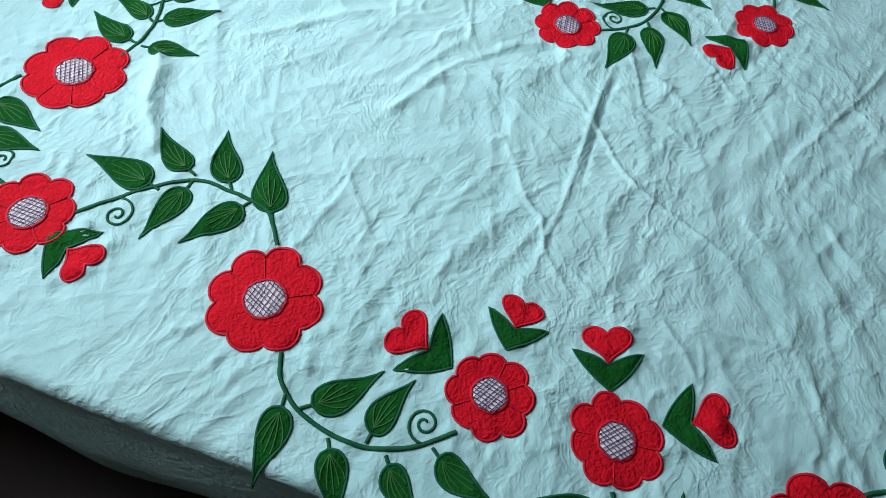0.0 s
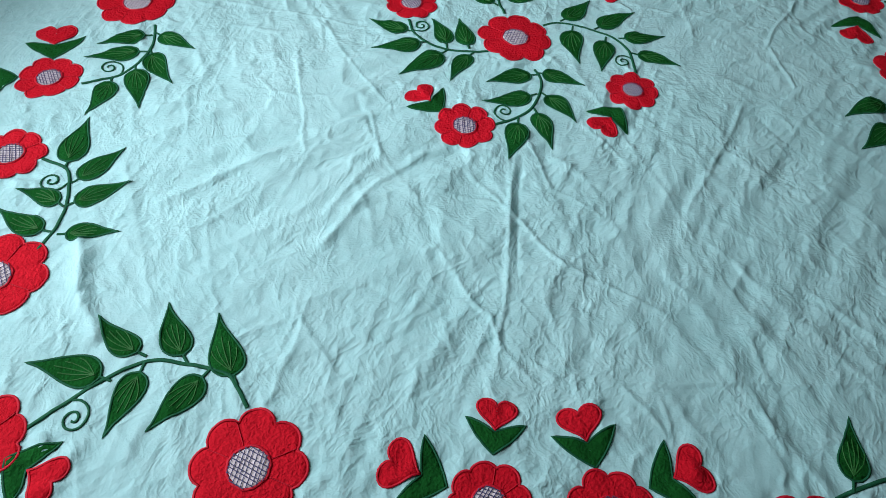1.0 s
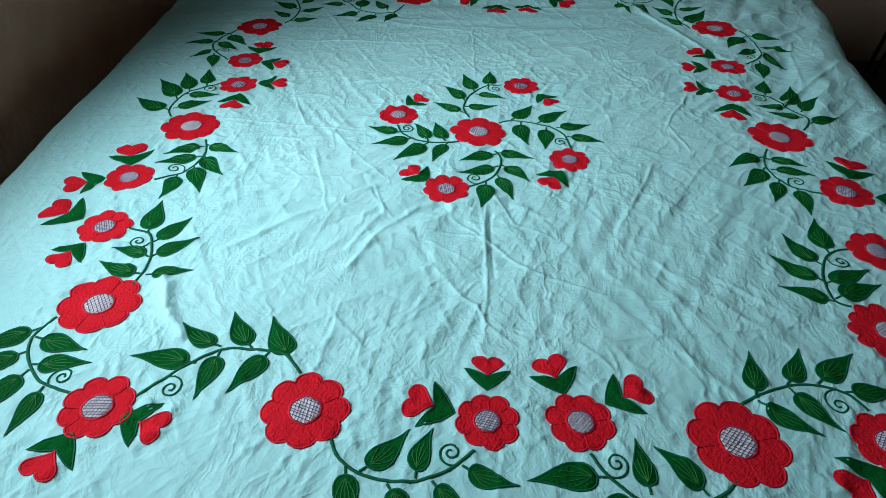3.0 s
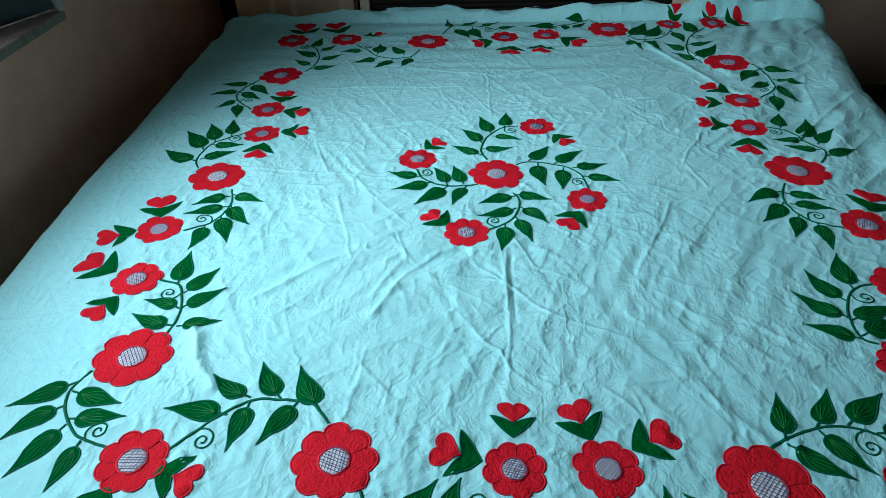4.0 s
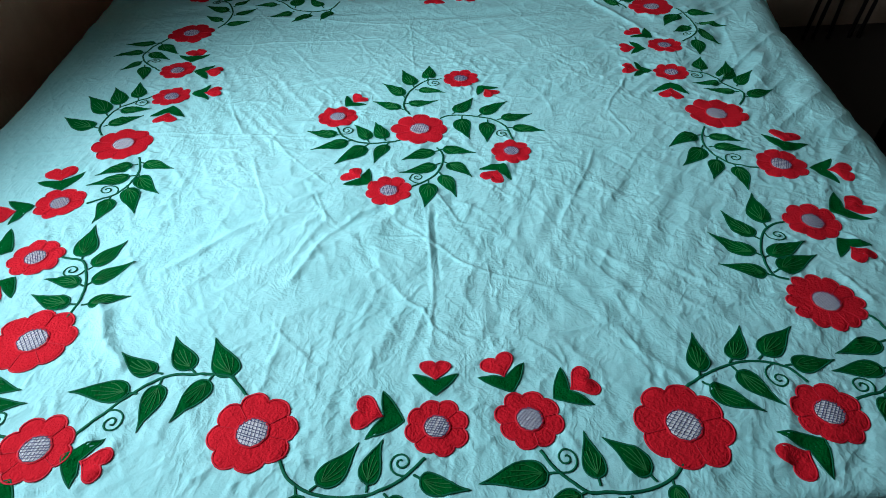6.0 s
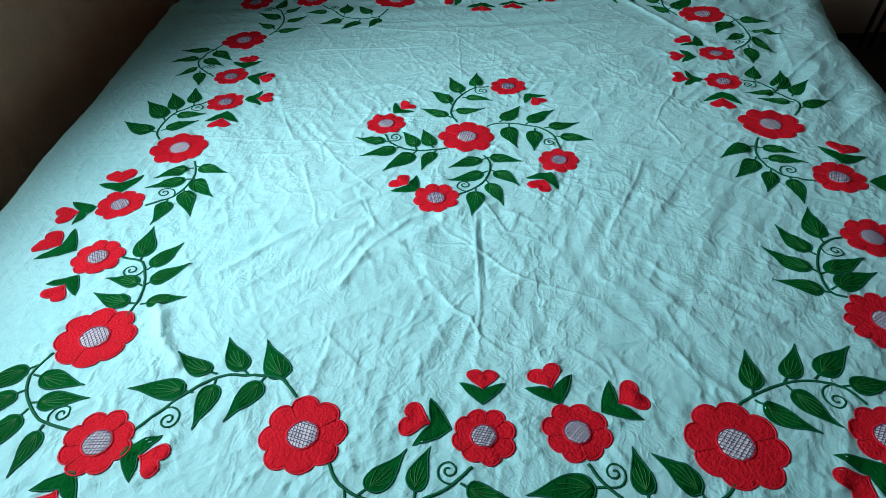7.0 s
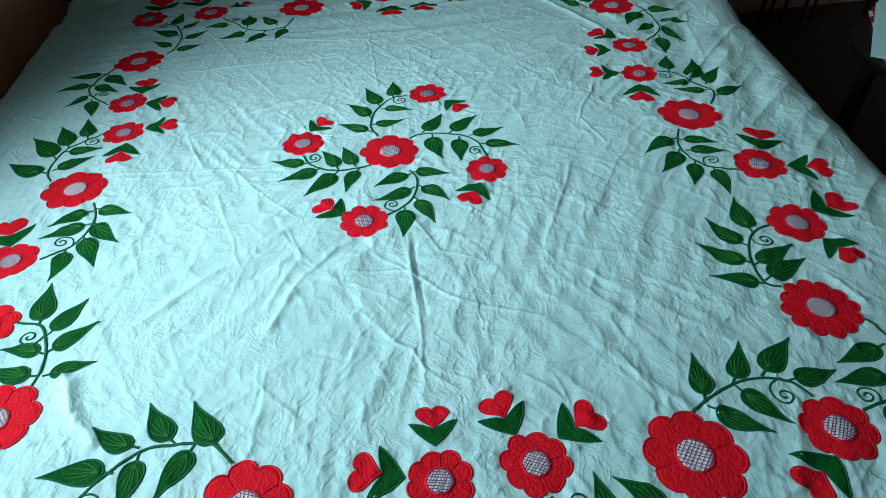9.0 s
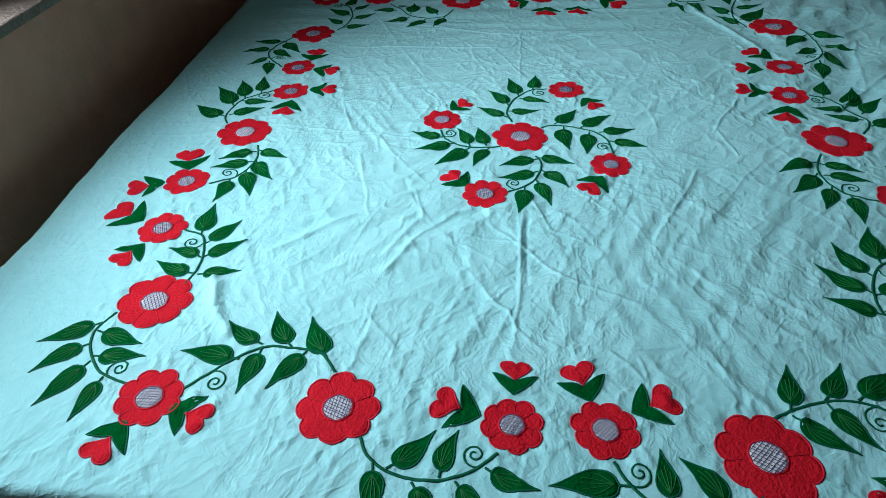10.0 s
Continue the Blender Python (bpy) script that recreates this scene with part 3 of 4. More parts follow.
def flower(x, y, r, petals=8):
    big = r > 0.06
    turn = RND.uniform(0, 1)
    n = petals * 10
    lobes = [RND.uniform(0.92, 1.02) for _ in range(petals)]
    out, groove = [], []
    for i in range(n):
        u = i / n * petals
        k, f = int(u), u - int(u)
        bulge = abs(math.sin(math.pi * f)) ** 0.75
        rr = r * (0.825 + 0.185 * bulge) * (1 + (lobes[k] - 1) * bulge)
        a = 2 * math.pi * (i / n) + turn
        out.append((x + rr * math.cos(a), y + rr * math.sin(a)))
        groove.append(math.exp(-((min(f, 1 - f) / 0.07) ** 2)))
    groove = np.array(groove)
    ob = part("flower", patch("flower", out, (x, y), RED, 0.0014, 9, lambda f, m: 0.0005 * groove * step01((f - 0.4) / 0.15)), spread,
              "large red cotton flower patch with scalloped petals" if big else "small red cotton flower patch with scalloped petals")
    part("edge_stitching", tube(out, 0.0017, RED_EDGE, "edge_stitching", True, 0.0010, 0.45), ob)
    c = r * (0.36 if big else 0.40)
    seams = []
    for k in RND.sample(range(petals), petals // 2):
        a = 2 * math.pi * k / petals + turn
        seams.append([(x + r * f * math.cos(a + 0.05 * f), y + r * f * math.sin(a + 0.05 * f)) for f in np.linspace(c / r * 1.1, 0.82, 8)])
    for q in seams:
        part("seam_stitching", tube(q, 0.0007, RED_EDGE, "seam_stitching", lift=0.0017, sides=4), ob)
    disc = [(x + c * RND.uniform(0.96, 1.04) * math.cos(a), y + c * RND.uniform(0.96, 1.04) * math.sin(a)) for a in np.linspace(0, 2 * math.pi, 28, endpoint=False)]
    me = patch("centre_patch", disc, (x, y), WHITE, 0.0014, 5)
    me.vertices.foreach_set("co", (np.array([v.co[:] for v in me.vertices]) + (0, 0, 0.0007)).ravel())
    mid = part("centre_patch", me, ob, "white cotton centre with crossed dark stitching")
    part("centre_edge", tube(disc, 0.0018, RED_EDGE, "centre_edge", True, 0.0020, 0.4), ob)
    lines, slant = [], RND.uniform(0, math.pi)
    for way in (slant, slant + 1.3):
        ca, sa = math.cos(way), math.sin(way)
        for k in range(-4, 5):
            off = k * c / 4.6 + RND.uniform(-0.0008, 0.0008)
            if abs(off) < c * 0.93:
                half = math.sqrt(c * c - off * off) * 0.93
                lines.append([(x + ca * s * half - sa * off, y + sa * s * half + ca * off) for s in np.linspace(-1, 1, 7)])
    part("cross_stitching", tubes(lines, 0.0005, INK, "cross_stitching", 0.0032), ob)
    return ob


def blade(b, t, width, bend=0.0, start=0.13):
    """Outline of a leaf from its stalk b to its drawn-out tip t."""
    b, t = np.array(b), np.array(t)
    d = t - b
    nrm = np.array([-d[1], d[0]])
    ws = []
    for u in np.linspace(0, 1, 22):
        body = u ** 0.6 * (1 - u) ** 1.7 / 0.2715
        ws.append((start + (1 - start) * u, width * body))
    mid = lambda s: b + d * s + nrm * bend * math.sin(math.pi * s)
    left = [mid(s) + nrm * w for s, w in ws]
    right = [mid(s) - nrm * w for s, w in ws][::-1]
    return left[:-1] + right[:-1], mid


def leaf(bx, by, tx, ty):
    bend = RND.uniform(-0.08, 0.08)
    out, mid = blade((bx, by), (tx, ty), RND.uniform(0.178, 0.202), bend)
    c = mid(0.48)
    ob = part("leaf", patch("leaf", out, c, GREEN, 0.0009, 6), spread)
    part("edge_stitching", tube(out, 0.0015, GREEN_EDGE, "edge_stitching", True, 0.0010, 0.45), ob)
    d = np.array((tx - bx, ty - by))
    nrm = np.array((-d[1], d[0]))
    veins = []
    for w, e in ((-0.14, 0.50), (-0.07, 0.60), (0, 0.66), (0.07, 0.60), (0.14, 0.50)):
        e += RND.uniform(-0.05, 0.05)
        veins.append([mid(0.2 + (e - 0.2) * k / 5) + nrm * w * math.sin(math.pi / 2 * k / 5) for k in range(6)])
    part("vein_stitching", tubes(veins, 0.0008, VEIN, "vein_stitching", 0.0016), ob)
    stalk = [mid(0.15 * k / 4) for k in range(5)]
    part("stalk", tube(stalk, 0.0020, GREEN_EDGE, "stalk", lift=0.0007, squash=0.45), ob)


def sprig(stem, leaves, curl):
    ob = part("stem", tube(spline(stem), 0.0026, GREEN_EDGE, "stem", lift=0.0005, squash=0.4), spread, "curved dark green stitched stem")
    cx, cy = curl
    near = min(spline(stem), key=lambda q: math.hypot(q[0] - cx, q[1] - cy))
    a0 = math.atan2(near[1] - cy, near[0] - cx)
    r0 = min(math.hypot(near[0] - cx, near[1] - cy), 0.03)
    side = 1 if (stem[-1][0] - stem[0][0]) * (cy - stem[0][1]) - (stem[-1][1] - stem[0][1]) * (cx - stem[0][0]) > 0 else -1
    path = [near]
    for k in range(1, 40):
        f = k / 39
        rr = 0.0155 * (1 - f) + 0.002 + (r0 - 0.0155) * max(0, 1 - f * 5)
        a = a0 + side * f * 2 * math.pi * 1.75
        path.append((cx + rr * math.cos(a), cy + rr * math.sin(a)))
    part("tendril", tube(path, 0.0016, GREEN_EDGE, "tendril", lift=0.0007, squash=0.4, taper=True), ob)
    for q in leaves:
        leaf(*q)


def bud(wx, wy, qx, qy):
    w, d = np.array((wx, wy)), np.array((qx - wx, qy - wy))
    size = max(np.hypot(*d), 0.055)
    d = d / np.hypot(*d)
    nrm = np.array((-d[1], d[0]))
    out = []
    for k in range(40):
        a = 2 * math.pi * k / 40
        hx = 16 * math.sin(a) ** 3 / 32
        hy = (13 * math.cos(a) - 5 * math.cos(2 * a) - 2 * math.cos(3 * a) - math.cos(4 * a) + 17) / 29
        out.append(w + d * size * (0.42 + 0.58 * hy) + nrm * size * 0.74 * hx)
    ob = part("heart", patch("heart", out, w + d * size * 0.78, RED, 0.0014, 6), spread, "red cotton heart patch")
    part("edge_stitching", tube(out, 0.0016, RED_EDGE, "edge_stitching", True, 0.0010, 0.45), ob)
    # the pair of leaflets that holds the heart
    ring = []
    for s in (1, -1):
        tip = w + size * (d * 0.60 + nrm * s * 0.54)
        low = [w + (tip - w) * f + (nrm * s * 0.9 - d) * 0.035 * size * math.sin(math.pi * f) for f in np.linspace(0, 1, 9)]
        notch = w + d * size * 0.40
        high = [tip + (notch - tip) * f + (d * 0.5 - nrm * s * 0.2) * 0.05 * size * math.sin(math.pi * f) for f in np.linspace(0, 1, 8)]
        ring.append(low + high[1:])
    outl = ring[0][:-1] + [ring[0][-1]] + ring[1][::-1][1:-1]
    pair = part("forked_leaf", patch("forked_leaf", outl, w + d * size * 0.27, GREEN, 0.001, 5), spread, "forked green leaf patch under a heart")
    part("edge_stitching", tube(outl, 0.0014, GREEN_EDGE, "edge_stitching", True, 0.0010, 0.45), pair)


for q in FLOWERS:
    flower(*q, petals=12 if q[0] > 0.6 and -0.65 < q[1] < -0.55 else 8)
for q in BUDS_NEAR + BUDS_FAR:
    bud(*q)

# stems with their leaves: the stem's course, each leaf's stalk and tip, the tendril's middle
sprig([(-.231, -.83), (-.221, -.852), (-.207, -.866), (-.187, -.878), (-.15, -.887), (-.115, -.887), (-.084, -.877), (-.062, -.864), (-.037, -.843)],
      [(-.188, -.875, -.126, -.811), (-.115, -.883, -.093, -.809), (-.207, -.868, -.2, -.955), (-.151, -.891, -.111, -.96), (-.093, -.887, -.041, -.93), (-.054, -.865, .019, -.892)],
      (-.069, -.846))
sprig([(-.292, -.719), (-.309, -.697), (-.328, -.681), (-.377, -.674), (-.421, -.675), (-.465, -.707), (-.52, -.766)],
      [(-.31, -.694, -.357, -.605), (-.375, -.672, -.421, -.597), (-.424, -.669, -.497, -.624), (-.452, -.703, -.555, -.692), (-.346, -.678, -.394, -.756), (-.423, -.677, -.437, -.767)],
      (-.475, -.75))
sprig([(-.701, -.617), (-.716, -.653), (-.714, -.682), (-.699, -.709), (-.67, -.74), (-.648, -.751), (-.61, -.763)],
      [(-.714, -.641, -.804, -.69), (-.712, -.687, -.78, -.752), (-.693, -.721, -.738, -.812), (-.655, -.752, -.669, -.833), (-.712, -.661, -.624, -.683), (-.696, -.711, -.606, -.708)],
      (-.636, -.735))
sprig([(-.612, -.539), (-.605, -.508), (-.606, -.467), (-.617, -.431), (-.628, -.407), (-.643, -.396), (-.675, -.386)],
      [(-.598, -.513, -.521, -.498), (-.607, -.466, -.534, -.415), (-.616, -.427, -.568, -.352), (-.636, -.402, -.644, -.297), (-.608, -.509, -.691, -.481), (-.609, -.467, -.681, -.448)],
      (-.643, -.427))
sprig([(-.629, -.059), (-.617, -.095), (-.612, -.129), (-.62, -.169), (-.644, -.2), (-.686, -.226)],
      [(-.623, -.087, -.703, -.123), (-.614, -.134, -.707, -.163), (-.62, -.08, -.539, -.118), (-.612, -.126, -.549, -.204), (-.622, -.169, -.581, -.266), (-.646, -.202, -.654, -.291)],
      (-.66, -.18))
sprig([(-.741, .04), (-.758, .075), (-.757, .12), (-.743, .168), (-.71, .198), (-.673, .223)],
      [(-.758, .075, -.859, .133), (-.757, .133, -.838, .239), (-.74, .175, -.782, .279), (-.704, .205, -.725, .302), (-.752, .084, -.67, .126), (-.744, .162, -.658, .155)],
      (-.687, .189))
sprig([(-.719, .587), (-.74, .555), (-.757, .515), (-.764, .473), (-.75, .432), (-.723, .4), (-.692, .37)],
      [(-.741, .56, -.838, .558), (-.759, .498, -.847, .475), (-.753, .436, -.802, .383), (-.743, .408, -.724, .32), (-.736, .555, -.666, .474), (-.757, .49, -.682, .437)],
      (-.719, .428))
sprig([(-.591, .656), (-.573, .683), (-.563, .735), (-.568, .795), (-.591, .855), (-.634, .902)],
      [(-.575, .673, -.493, .692), (-.555, .744, -.489, .799), (-.571, .827, -.524, .888), (-.607, .873, -.585, .966), (-.58, .697, -.645, .751), (-.572, .785, -.661, .835)],
      (-.63, .864))
sprig([(-.222, .827), (-.243, .777), (-.272, .766), (-.312, .763), (-.366, .78), (-.4, .822), (-.449, .891)],
      [(-.272, .78, -.323, .868), (-.367, .788, -.368, .908), (-.247, .772, -.277, .674), (-.311, .758, -.366, .67), (-.366, .772, -.446, .725), (-.417, .818, -.497, .82)],
      (-.409, .874))
sprig([(-.146, .994), (-.126, 1.053), (-.098, 1.076), (-.034, 1.075), (.014, 1.064), (.068, 1.022)],
      [(-.117, 1.059, -.13, 1.138), (-.07, 1.079, -.015, 1.131), (-.003, 1.072, .068, 1.123), (.055, 1.048, .128, 1.065), (-.104, 1.051, -.046, .949), (-.035, 1.063, .002, .939)],
      (.029, 1.026))
sprig([(.446, 1.077), (.418, 1.119), (.388, 1.109), (.333, 1.083), (.29, 1.074), (.252, 1.046)],
      [(.337, 1.038, .397, 1.095), (.312, 1.085, .306, 1.01), (.285, 1.088, .166, 1.068), (.396, 1.115, .323, 1.129)],
      (.268, 1.057))
sprig([(.521, .941), (.547, .915), (.58, .912), (.624, .919), (.669, .962), (.712, 1.043)],
      [(.528, .946, .617, 1.079), (.577, .924, .663, 1.055), (.52, .918, .547, .81), (.57, .913, .607, .804), (.689, .99, .705, .877)],
      (.653, .975))
sprig([(.708, .683), (.693, .734), (.689, .786), (.712, .871), (.752, .948), (.817, 1.02)],
      [(.689, .7, .637, .781), (.682, .787, .631, .873), (.764, .964, .761, 1.096), (.697, .739, .8, .835), (.709, .851, .803, .873)],
      (.775, .934))
sprig([(.849, .647), (.865, .622), (.875, .562), (.865, .502), (.841, .453), (.786, .409)],
      [(.87, .621, .967, .609), (.879, .547, .963, .511), (.861, .49, .905, .4), (.834, .434, .811, .334), (.861, .614, .775, .526), (.86, .53, .788, .483)],
      (.826, .467))
sprig([(.793, .039), (.819, .073), (.827, .111), (.8, .157), (.782, .206), (.735, .227)],
      [(.771, .223, .806, .318), (.8, .164, .861, .281), (.829, .136, .9, .205), (.821, .072, .912, .107), (.8, .157, .722, .162), (.822, .106, .739, .129)],
      (.745, .201))
sprig([(.665, -.055), (.646, -.09), (.636, -.133), (.644, -.181), (.675, -.214), (.715, -.23)],
      [(.645, -.087, .554, -.128), (.632, -.129, .558, -.203), (.642, -.181, .603, -.259), (.668, -.208, .658, -.303), (.651, -.089, .726, -.125), (.642, -.137, .729, -.164)],
      (.68, -.187))
sprig([(.612, -.559), (.592, -.546), (.592, -.507), (.606, -.467), (.629, -.431), (.656, -.413), (.684, -.405)],
      [(.592, -.547, .509, -.51), (.596, -.498, .522, -.424), (.612, -.452, .574, -.362), (.639, -.421, .659, -.313), (.594, -.54, .694, -.502), (.594, -.502, .69, -.466)],
      (.649, -.445))
sprig([(.697, -.649), (.707, -.662), (.711, -.698), (.698, -.73), (.673, -.761), (.636, -.791), (.61, -.797), (.587, -.802)],
      [(.696, -.702, .604, -.72), (.669, -.755, .58, -.751), (.718, -.681, .809, -.694), (.702, -.725, .776, -.75), (.665, -.77, .711, -.818), (.633, -.797, .602, -.855)],
      (.609, -.781))
sprig([(.346, -.766), (.361, -.755), (.39, -.742), (.432, -.727), (.478, -.724), (.512, -.736), (.524, -.749), (.535, -.767)],
      [(.378, -.747, .399, -.661), (.433, -.725, .48, -.654), (.481, -.721, .561, -.663), (.515, -.736, .596, -.731), (.378, -.754, .45, -.811), (.434, -.73, .482, -.804)],
      (.495, -.759))
sprig([(.303, -.879), (.286, -.895), (.257, -.907), (.223, -.912), (.193, -.909), (.167, -.907), (.144, -.885), (.13, -.867), (.119, -.843)],
      [(.186, -.901, .183, -.821), (.261, -.9, .206, -.832), (.136, -.878, .03, -.885), (.167, -.907, .098, -.934), (.223, -.916, .171, -.956), (.281, -.9, .289, -.956)],
      (.15, -.859))
sprig([(-.02, .067), (-.032, .1), (-.032, .134), (-.016, .188), (.021, .234), (.071, .248)],
      [(-.034, .09, -.11, .142), (-.029, .156, -.085, .236), (-.003, .209, -.032, .309), (.033, .238, .043, .329), (-.032, .125, .052, .13), (-.002, .197, .074, .171)],
      (.051, .223))
sprig([(.05, .046), (.085, .058), (.141, .044), (.183, .022), (.204, -.013), (.21, -.066)],
      [(.082, .062, .141, .136), (.144, .046, .224, .109), (.187, .026, .274, .046), (.207, -.013, .291, -.037), (.105, .05, .113, -.057), (.164, .026, .15, -.071)],
      (.19, -.039))
sprig([(.034, -.083), (.045, -.113), (.04, -.152), (.026, -.187), (-.001, -.212), (-.031, -.229)],
      [(.036, -.092, .118, -.113), (.045, -.14, .1, -.205), (.032, -.184, .061, -.268), (.007, -.208, -.007, -.301), (.04, -.098, -.047, -.128), (.038, -.144, -.052, -.177)],
      (-.016, -.195))
sprig([(-.047, -.045), (-.078, -.052), (-.121, -.051), (-.157, -.038), (-.18, -.016), (-.194, .021)],
      [(-.08, -.046, -.104, .041), (-.119, -.048, -.154, .034), (-.182, -.011, -.264, .012), (-.072, -.053, -.107, -.132), (-.118, -.053, -.193, -.131), (-.155, -.038, -.249, -.067)],
      (-.17, .007))

# ---- bed ----
bed = tagged(new("bed"), "wooden bed with a dark headboard and pale posts under the bedspread", "bed")
part("mattress", box_mesh("mattress", (LEFT + 0.02, NEAR + 0.02, 0.28), (0.86, 1.04, BED_Z - 0.03), FOAM, 0.03), bed, "thick mattress in brownish ticking")
part("frame", box_mesh("frame", (LEFT + 0.03, NEAR + 0.03, 0.12), (0.85, 1.1, 0.28), DARKWOOD, 0.006), bed)
for lx in (LEFT + 0.06, 0.76):
    for ly in (NEAR + 0.06, 1.0):
        part("leg", box_mesh("leg", (lx, ly, 0), (lx + 0.07, ly + 0.07, 0.12), DARKWOOD), bed)
HB_Y = 1.19
head = part("headboard", box_mesh("headboard", (-0.43, HB_Y, 0.12), (0.74, HB_Y + 0.035, 1.15), DARKWOOD, 0.006), bed, "dark stained wooden headboard")
for k in range(9):
    part("slat", box_mesh("slat", (-0.425, HB_Y - 0.01, 0.50 + 0.018 * k), (0.735, HB_Y + 0.004, 0.514 + 0.018 * k), DARKWOOD, 0.004), head)
for px in (-0.468, 0.74):
    part("post", box_mesh("post", (px, HB_Y - 0.01, 0), (px + (0.038 if px < 0 else 0.09), HB_Y + 0.05, 1.2), PALEWOOD, 0.005), bed, "pale wooden post")

# ---- beside the headboard ----
carton = tagged(new("cardboard_box"), "brown cardboard box with packing tape and black marker scribble", "box")
CY = 1.27
part("body", box_mesh("body", (-0.985, CY, 0), (-0.506, CY + 0.12, 0.722), CARTON, 0.004), carton)
for bx, bw in ((-0.848, 0.024), (-0.762, 0.024), (-0.565, 0.020)):
    part("tape", box_mesh("tape", (bx, CY - 0.0015, 0.02), (bx + bw, CY + 0.001, 0.72), TAPE, 0.0), carton, "pale packing tape")
part("flap_seam", box_mesh("flap_seam", (-0.98, CY + 0.058, 0.720), (-0.51, CY + 0.062, 0.7235), TAPE, 0.0), carton, "taped seam of the lid")


def drawn(points, radius):
    """A marker line on the front of the box along (x, z) places."""
    cu = bpy.data.curves.new("marker_line", "CURVE")
    cu.dimensions, cu.bevel_depth, cu.bevel_resolution = "3D", radius, 1
    sp = cu.splines.new("POLY")
    sp.points.add(len(points) - 1)
    for q, (px, pz) in zip(sp.points, points):
        q.co = (px, CY - 0.002, pz, 1)
    cu.materials.append(MARKER)
    ob = new("marker_line", cu)
    me = bpy.data.meshes.new_from_object(ob)
    bpy.data.objects.remove(ob)
    part("marker_line", me, carton, "black marker drawing")


ring = lambda cx, cz, r, turns=1.0: [(cx + r * math.cos(a), cz + r * math.sin(a)) for a in np.linspace(0, 2 * math.pi * turns, 26)]
drawn(ring(-0.738, 0.645, 0.019, 1.1), 0.0018)
drawn(ring(-0.738, 0.650, 0.006), 0.0016)
drawn([(-0.752, 0.671), (-0.756, 0.690), (-0.749, 0.694), (-0.745, 0.674)], 0.0014)
drawn(ring(-0.751, 0.700, 0.007), 0.0014)
drawn([(-0.812, 0.703), (-0.796, 0.694), (-0.789, 0.682), (-0.785, 0.690)], 0.0012)
drawn([(-0.610, 0.670), (-0.575, 0.668), (-0.545, 0.664)], 0.0010)

# added panel with rails, only there to keep the space above the box black
board = tagged(new("dark_backing"), "added dark panel that blackens the space behind the cardboard box", "board")
part("panel", box_mesh("panel", (-1.12, 1.46, 0), (-0.46, 1.485, 1.25), DARKWOOD, 0.004), board)
for bz in (0.06, 1.17):
    part("rail", box_mesh("rail", (-1.11, 1.445, bz), (-0.47, 1.461, bz + 0.06), DARKWOOD, 0.004), board)

# ---- in the dark beyond the bed ----
rack = tagged(new("metal_rack"), "dark steel tube rack leaning at the brown wall", "rack")


def bar(parent, a, b, radius):
    a, b = Vector(a), Vector(b)
    bm = bmesh.new()
    m = Matrix.Translation((a + b) / 2) @ (b - a).to_track_quat("Z", "Y").to_matrix().to_4x4()
    bmesh.ops.create_cone(bm, cap_ends=True, segments=12, radius1=radius, radius2=radius, depth=(b - a).length, matrix=m)
    part("bar", from_bm("bar", bm, BLACKSTEEL, True), parent)


for bx, lean in ((2.00, 0.10), (2.05, 0.10), (2.13, 0.03), (2.24, 0.10), (2.29, 0.10)):
    bar(rack, (bx, 1.60, 0), (bx + lean, 1.66, 0.95), 0.010)
bar(rack, (2.08, 1.655, 0.92), (2.41, 1.655, 0.92), 0.012)
bar(rack, (2.03, 1.625, 0.40), (2.30, 1.625, 0.40), 0.010)
stand = tagged(new("metal_stand"), "thin dark steel stand at the brown wall", "stand")
for bx in (2.62, 2.80):
    bar(stand, (bx, 1.62, 0), (bx + 0.06, 1.66, 1.0), 0.010)
bar(stand, (2.68, 1.66, 0.98), (2.86, 1.66, 0.98), 0.012)

# ---- window ----
window = tagged(new("window_1"), "window opening with a dark shutter and chipped plaster edge", "window", kind="structure")
shutter = part("shutter", box_mesh("shutter", (-0.015, -0.46, WIN[2] + 0.012), (0.015, 0.0, WIN[3] - 0.01), SHUTTER, 0.004), window, "dark painted wooden shutter")
shutter.matrix_world = pose(X0 - 0.02, WIN[1] - 0.012, 0, 0, 0, -22)
part("window_sill", box_mesh("window_sill", (X0 - 0.25, WIN[0], WIN[2] - 0.02), (X0 + 0.006, WIN[1], WIN[2] + 0.004), SILL, 0.004), window, "chipped plaster sill")
part("jamb", box_mesh("jamb", (X0 - 0.25, WIN[1] - 0.012, WIN[2]), (X0 + 0.004, WIN[1] + 0.012, WIN[3]), CHIPPED, 0.004), window, "pale chipped plaster edge")

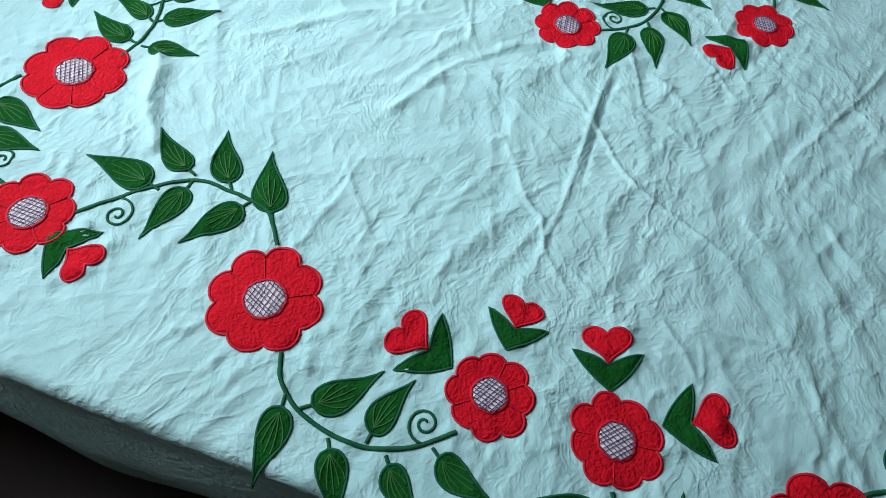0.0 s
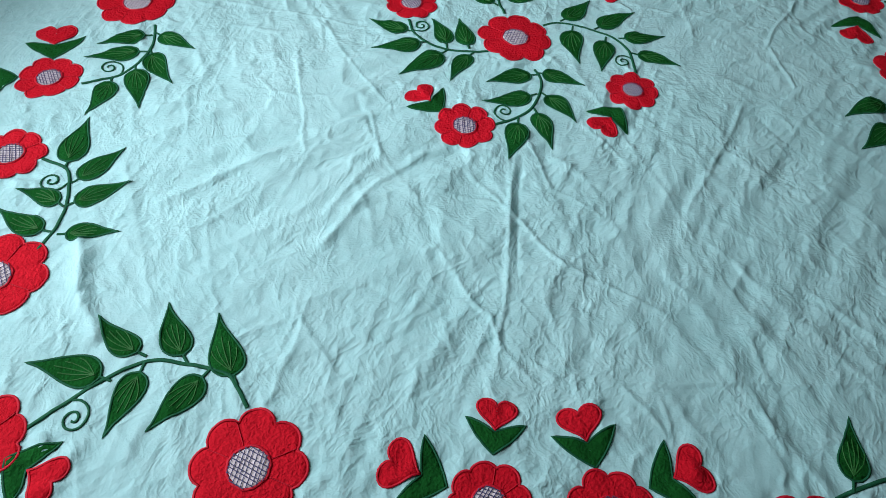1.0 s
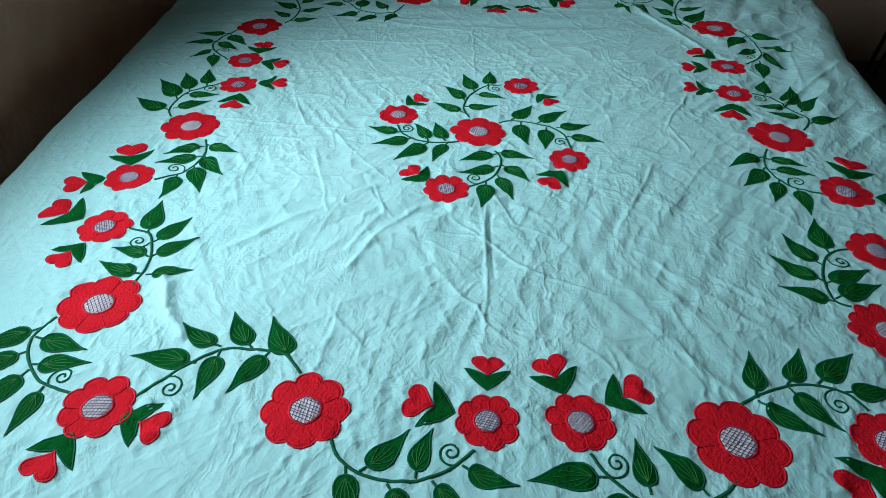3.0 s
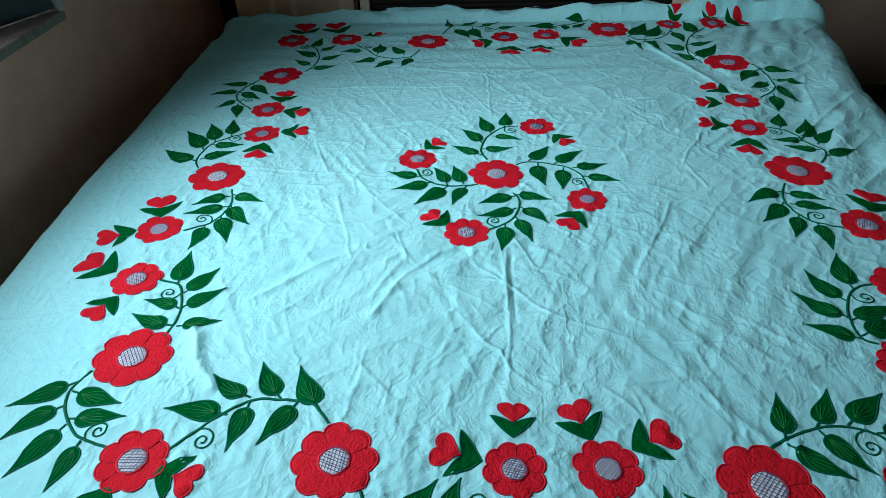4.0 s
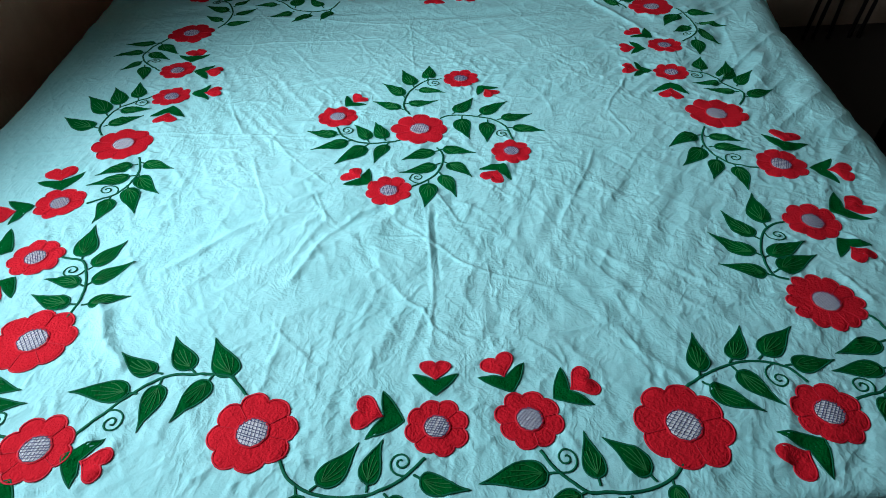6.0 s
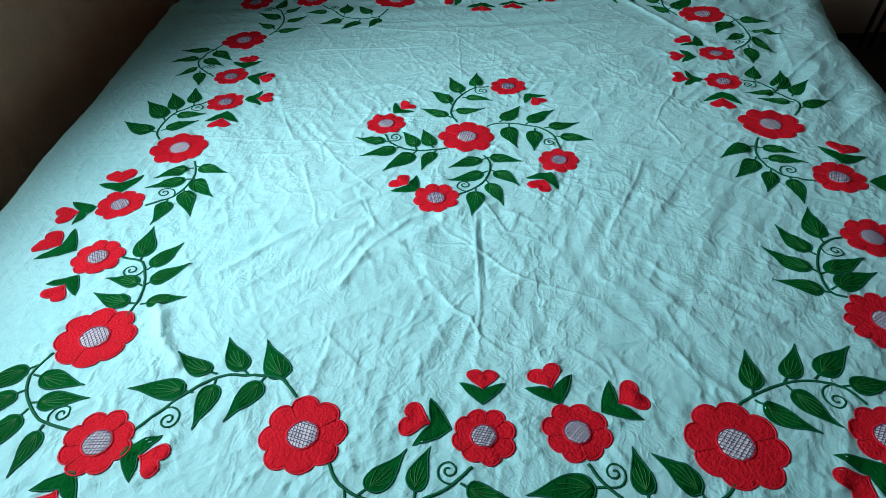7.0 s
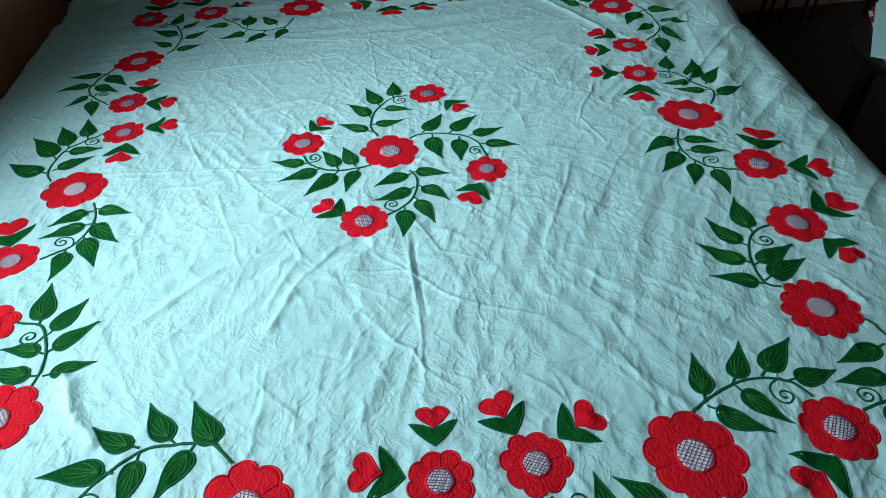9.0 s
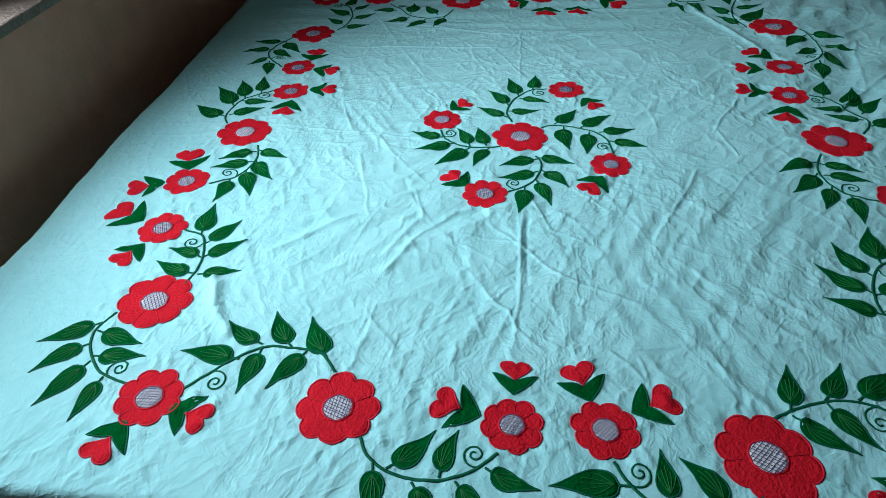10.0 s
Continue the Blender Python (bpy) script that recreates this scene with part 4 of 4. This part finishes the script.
# ---- black chair with folded cloths ----
chair = tagged(new("chair"), "glossy black plastic chair standing in the shade", "chair")
bm = bmesh.new()
bmesh.ops.create_cone(bm, cap_ends=True, segments=40, radius1=0.28, radius2=0.30, depth=0.05, matrix=Matrix.Translation((1.81, 0.36, 0.42)))
bmesh.ops.bevel(bm, geom=[e for e in bm.edges if e.calc_face_angle(0) > 0.6], offset=0.018, segments=3, affect="EDGES", profile=0.5)
part("seat", from_bm("seat", bm, BLACKPLASTIC, True), chair)
for a in range(4):
    cx, cy = 1.81 + 0.20 * math.cos(a * math.pi / 2 + 0.78), 0.36 + 0.20 * math.sin(a * math.pi / 2 + 0.78)
    part("leg", box_mesh("leg", (cx - 0.02, cy - 0.02, 0), (cx + 0.02, cy + 0.02, 0.41), BLACKPLASTIC, 0.006), chair)

def fold_cloth(name, cx, cy, z, turn, wide, deep, thick, layers, mat, label, category, stripes=None):
    """Folded cloth: soft stacked layers with rounded folds."""
    ob = tagged(new(name), label, category)
    for k in range(layers):
        nx, ny = 28, 20
        vs = []
        for side in (1, -1):
            for b in range(ny):
                for a in range(nx):
                    u, v = a / (nx - 1) * 2 - 1, b / (ny - 1) * 2 - 1
                    edge = max(0.0, 1 - max(abs(u), abs(v)) ** 8)
                    x, y = u * wide / 2 * (1 - 0.02 * k), v * deep / 2
                    h = thick * (k + 0.5) + side * thick * 0.5 * edge ** 0.5 + 0.006 * float(field(np.array(x + k), np.array(y), 0.08, seed=30 + k)) * (k + 1) / layers
                    if stripes:
                        # crumpled
                        h += 0.004 * math.sin(9 * u + 2 * v)
                    vs.append((x, y, h))
        n = nx * ny
        fs = grid_faces(nx, ny) + [tuple(n + i for i in f[::-1]) for f in grid_faces(nx, ny)]
        rim = [a for a in range(nx)] + [b * nx + nx - 1 for b in range(1, ny)] + [(ny - 1) * nx + a for a in range(nx - 2, -1, -1)] + [b * nx for b in range(ny - 2, 0, -1)]
        fs += [(rim[i], rim[(i + 1) % len(rim)], n + rim[(i + 1) % len(rim)], n + rim[i]) for i in range(len(rim))]
        me = mesh_of("layer", vs, fs, mat)
        if stripes:
            for m in stripes:
                me.materials.append(m)
            for f in me.polygons:
                c = f.center
                f.material_index = 1 if int((c.x + 5) / 0.032) % 3 == 0 or int((c.y + 5) / 0.046) % 4 == 0 else 0
        part("layer", me, ob)
    ob.matrix_world = pose(cx, cy, z, 0, 0, turn)
    return ob


fold_cloth("checked_cloth", 1.775, 0.345, 0.446, -31, 0.42, 0.50, 0.014, 2, CREAM, "crumpled cream and maroon checked cloth on the black chair", "cloth", [MAROON])
fold_cloth("folded_cloth", 1.745, 0.355, 0.478, -38.5, 0.40, 0.46, 0.010, 3, CLOTH, "folded mint green cotton cloth on the checked cloth", "cloth")
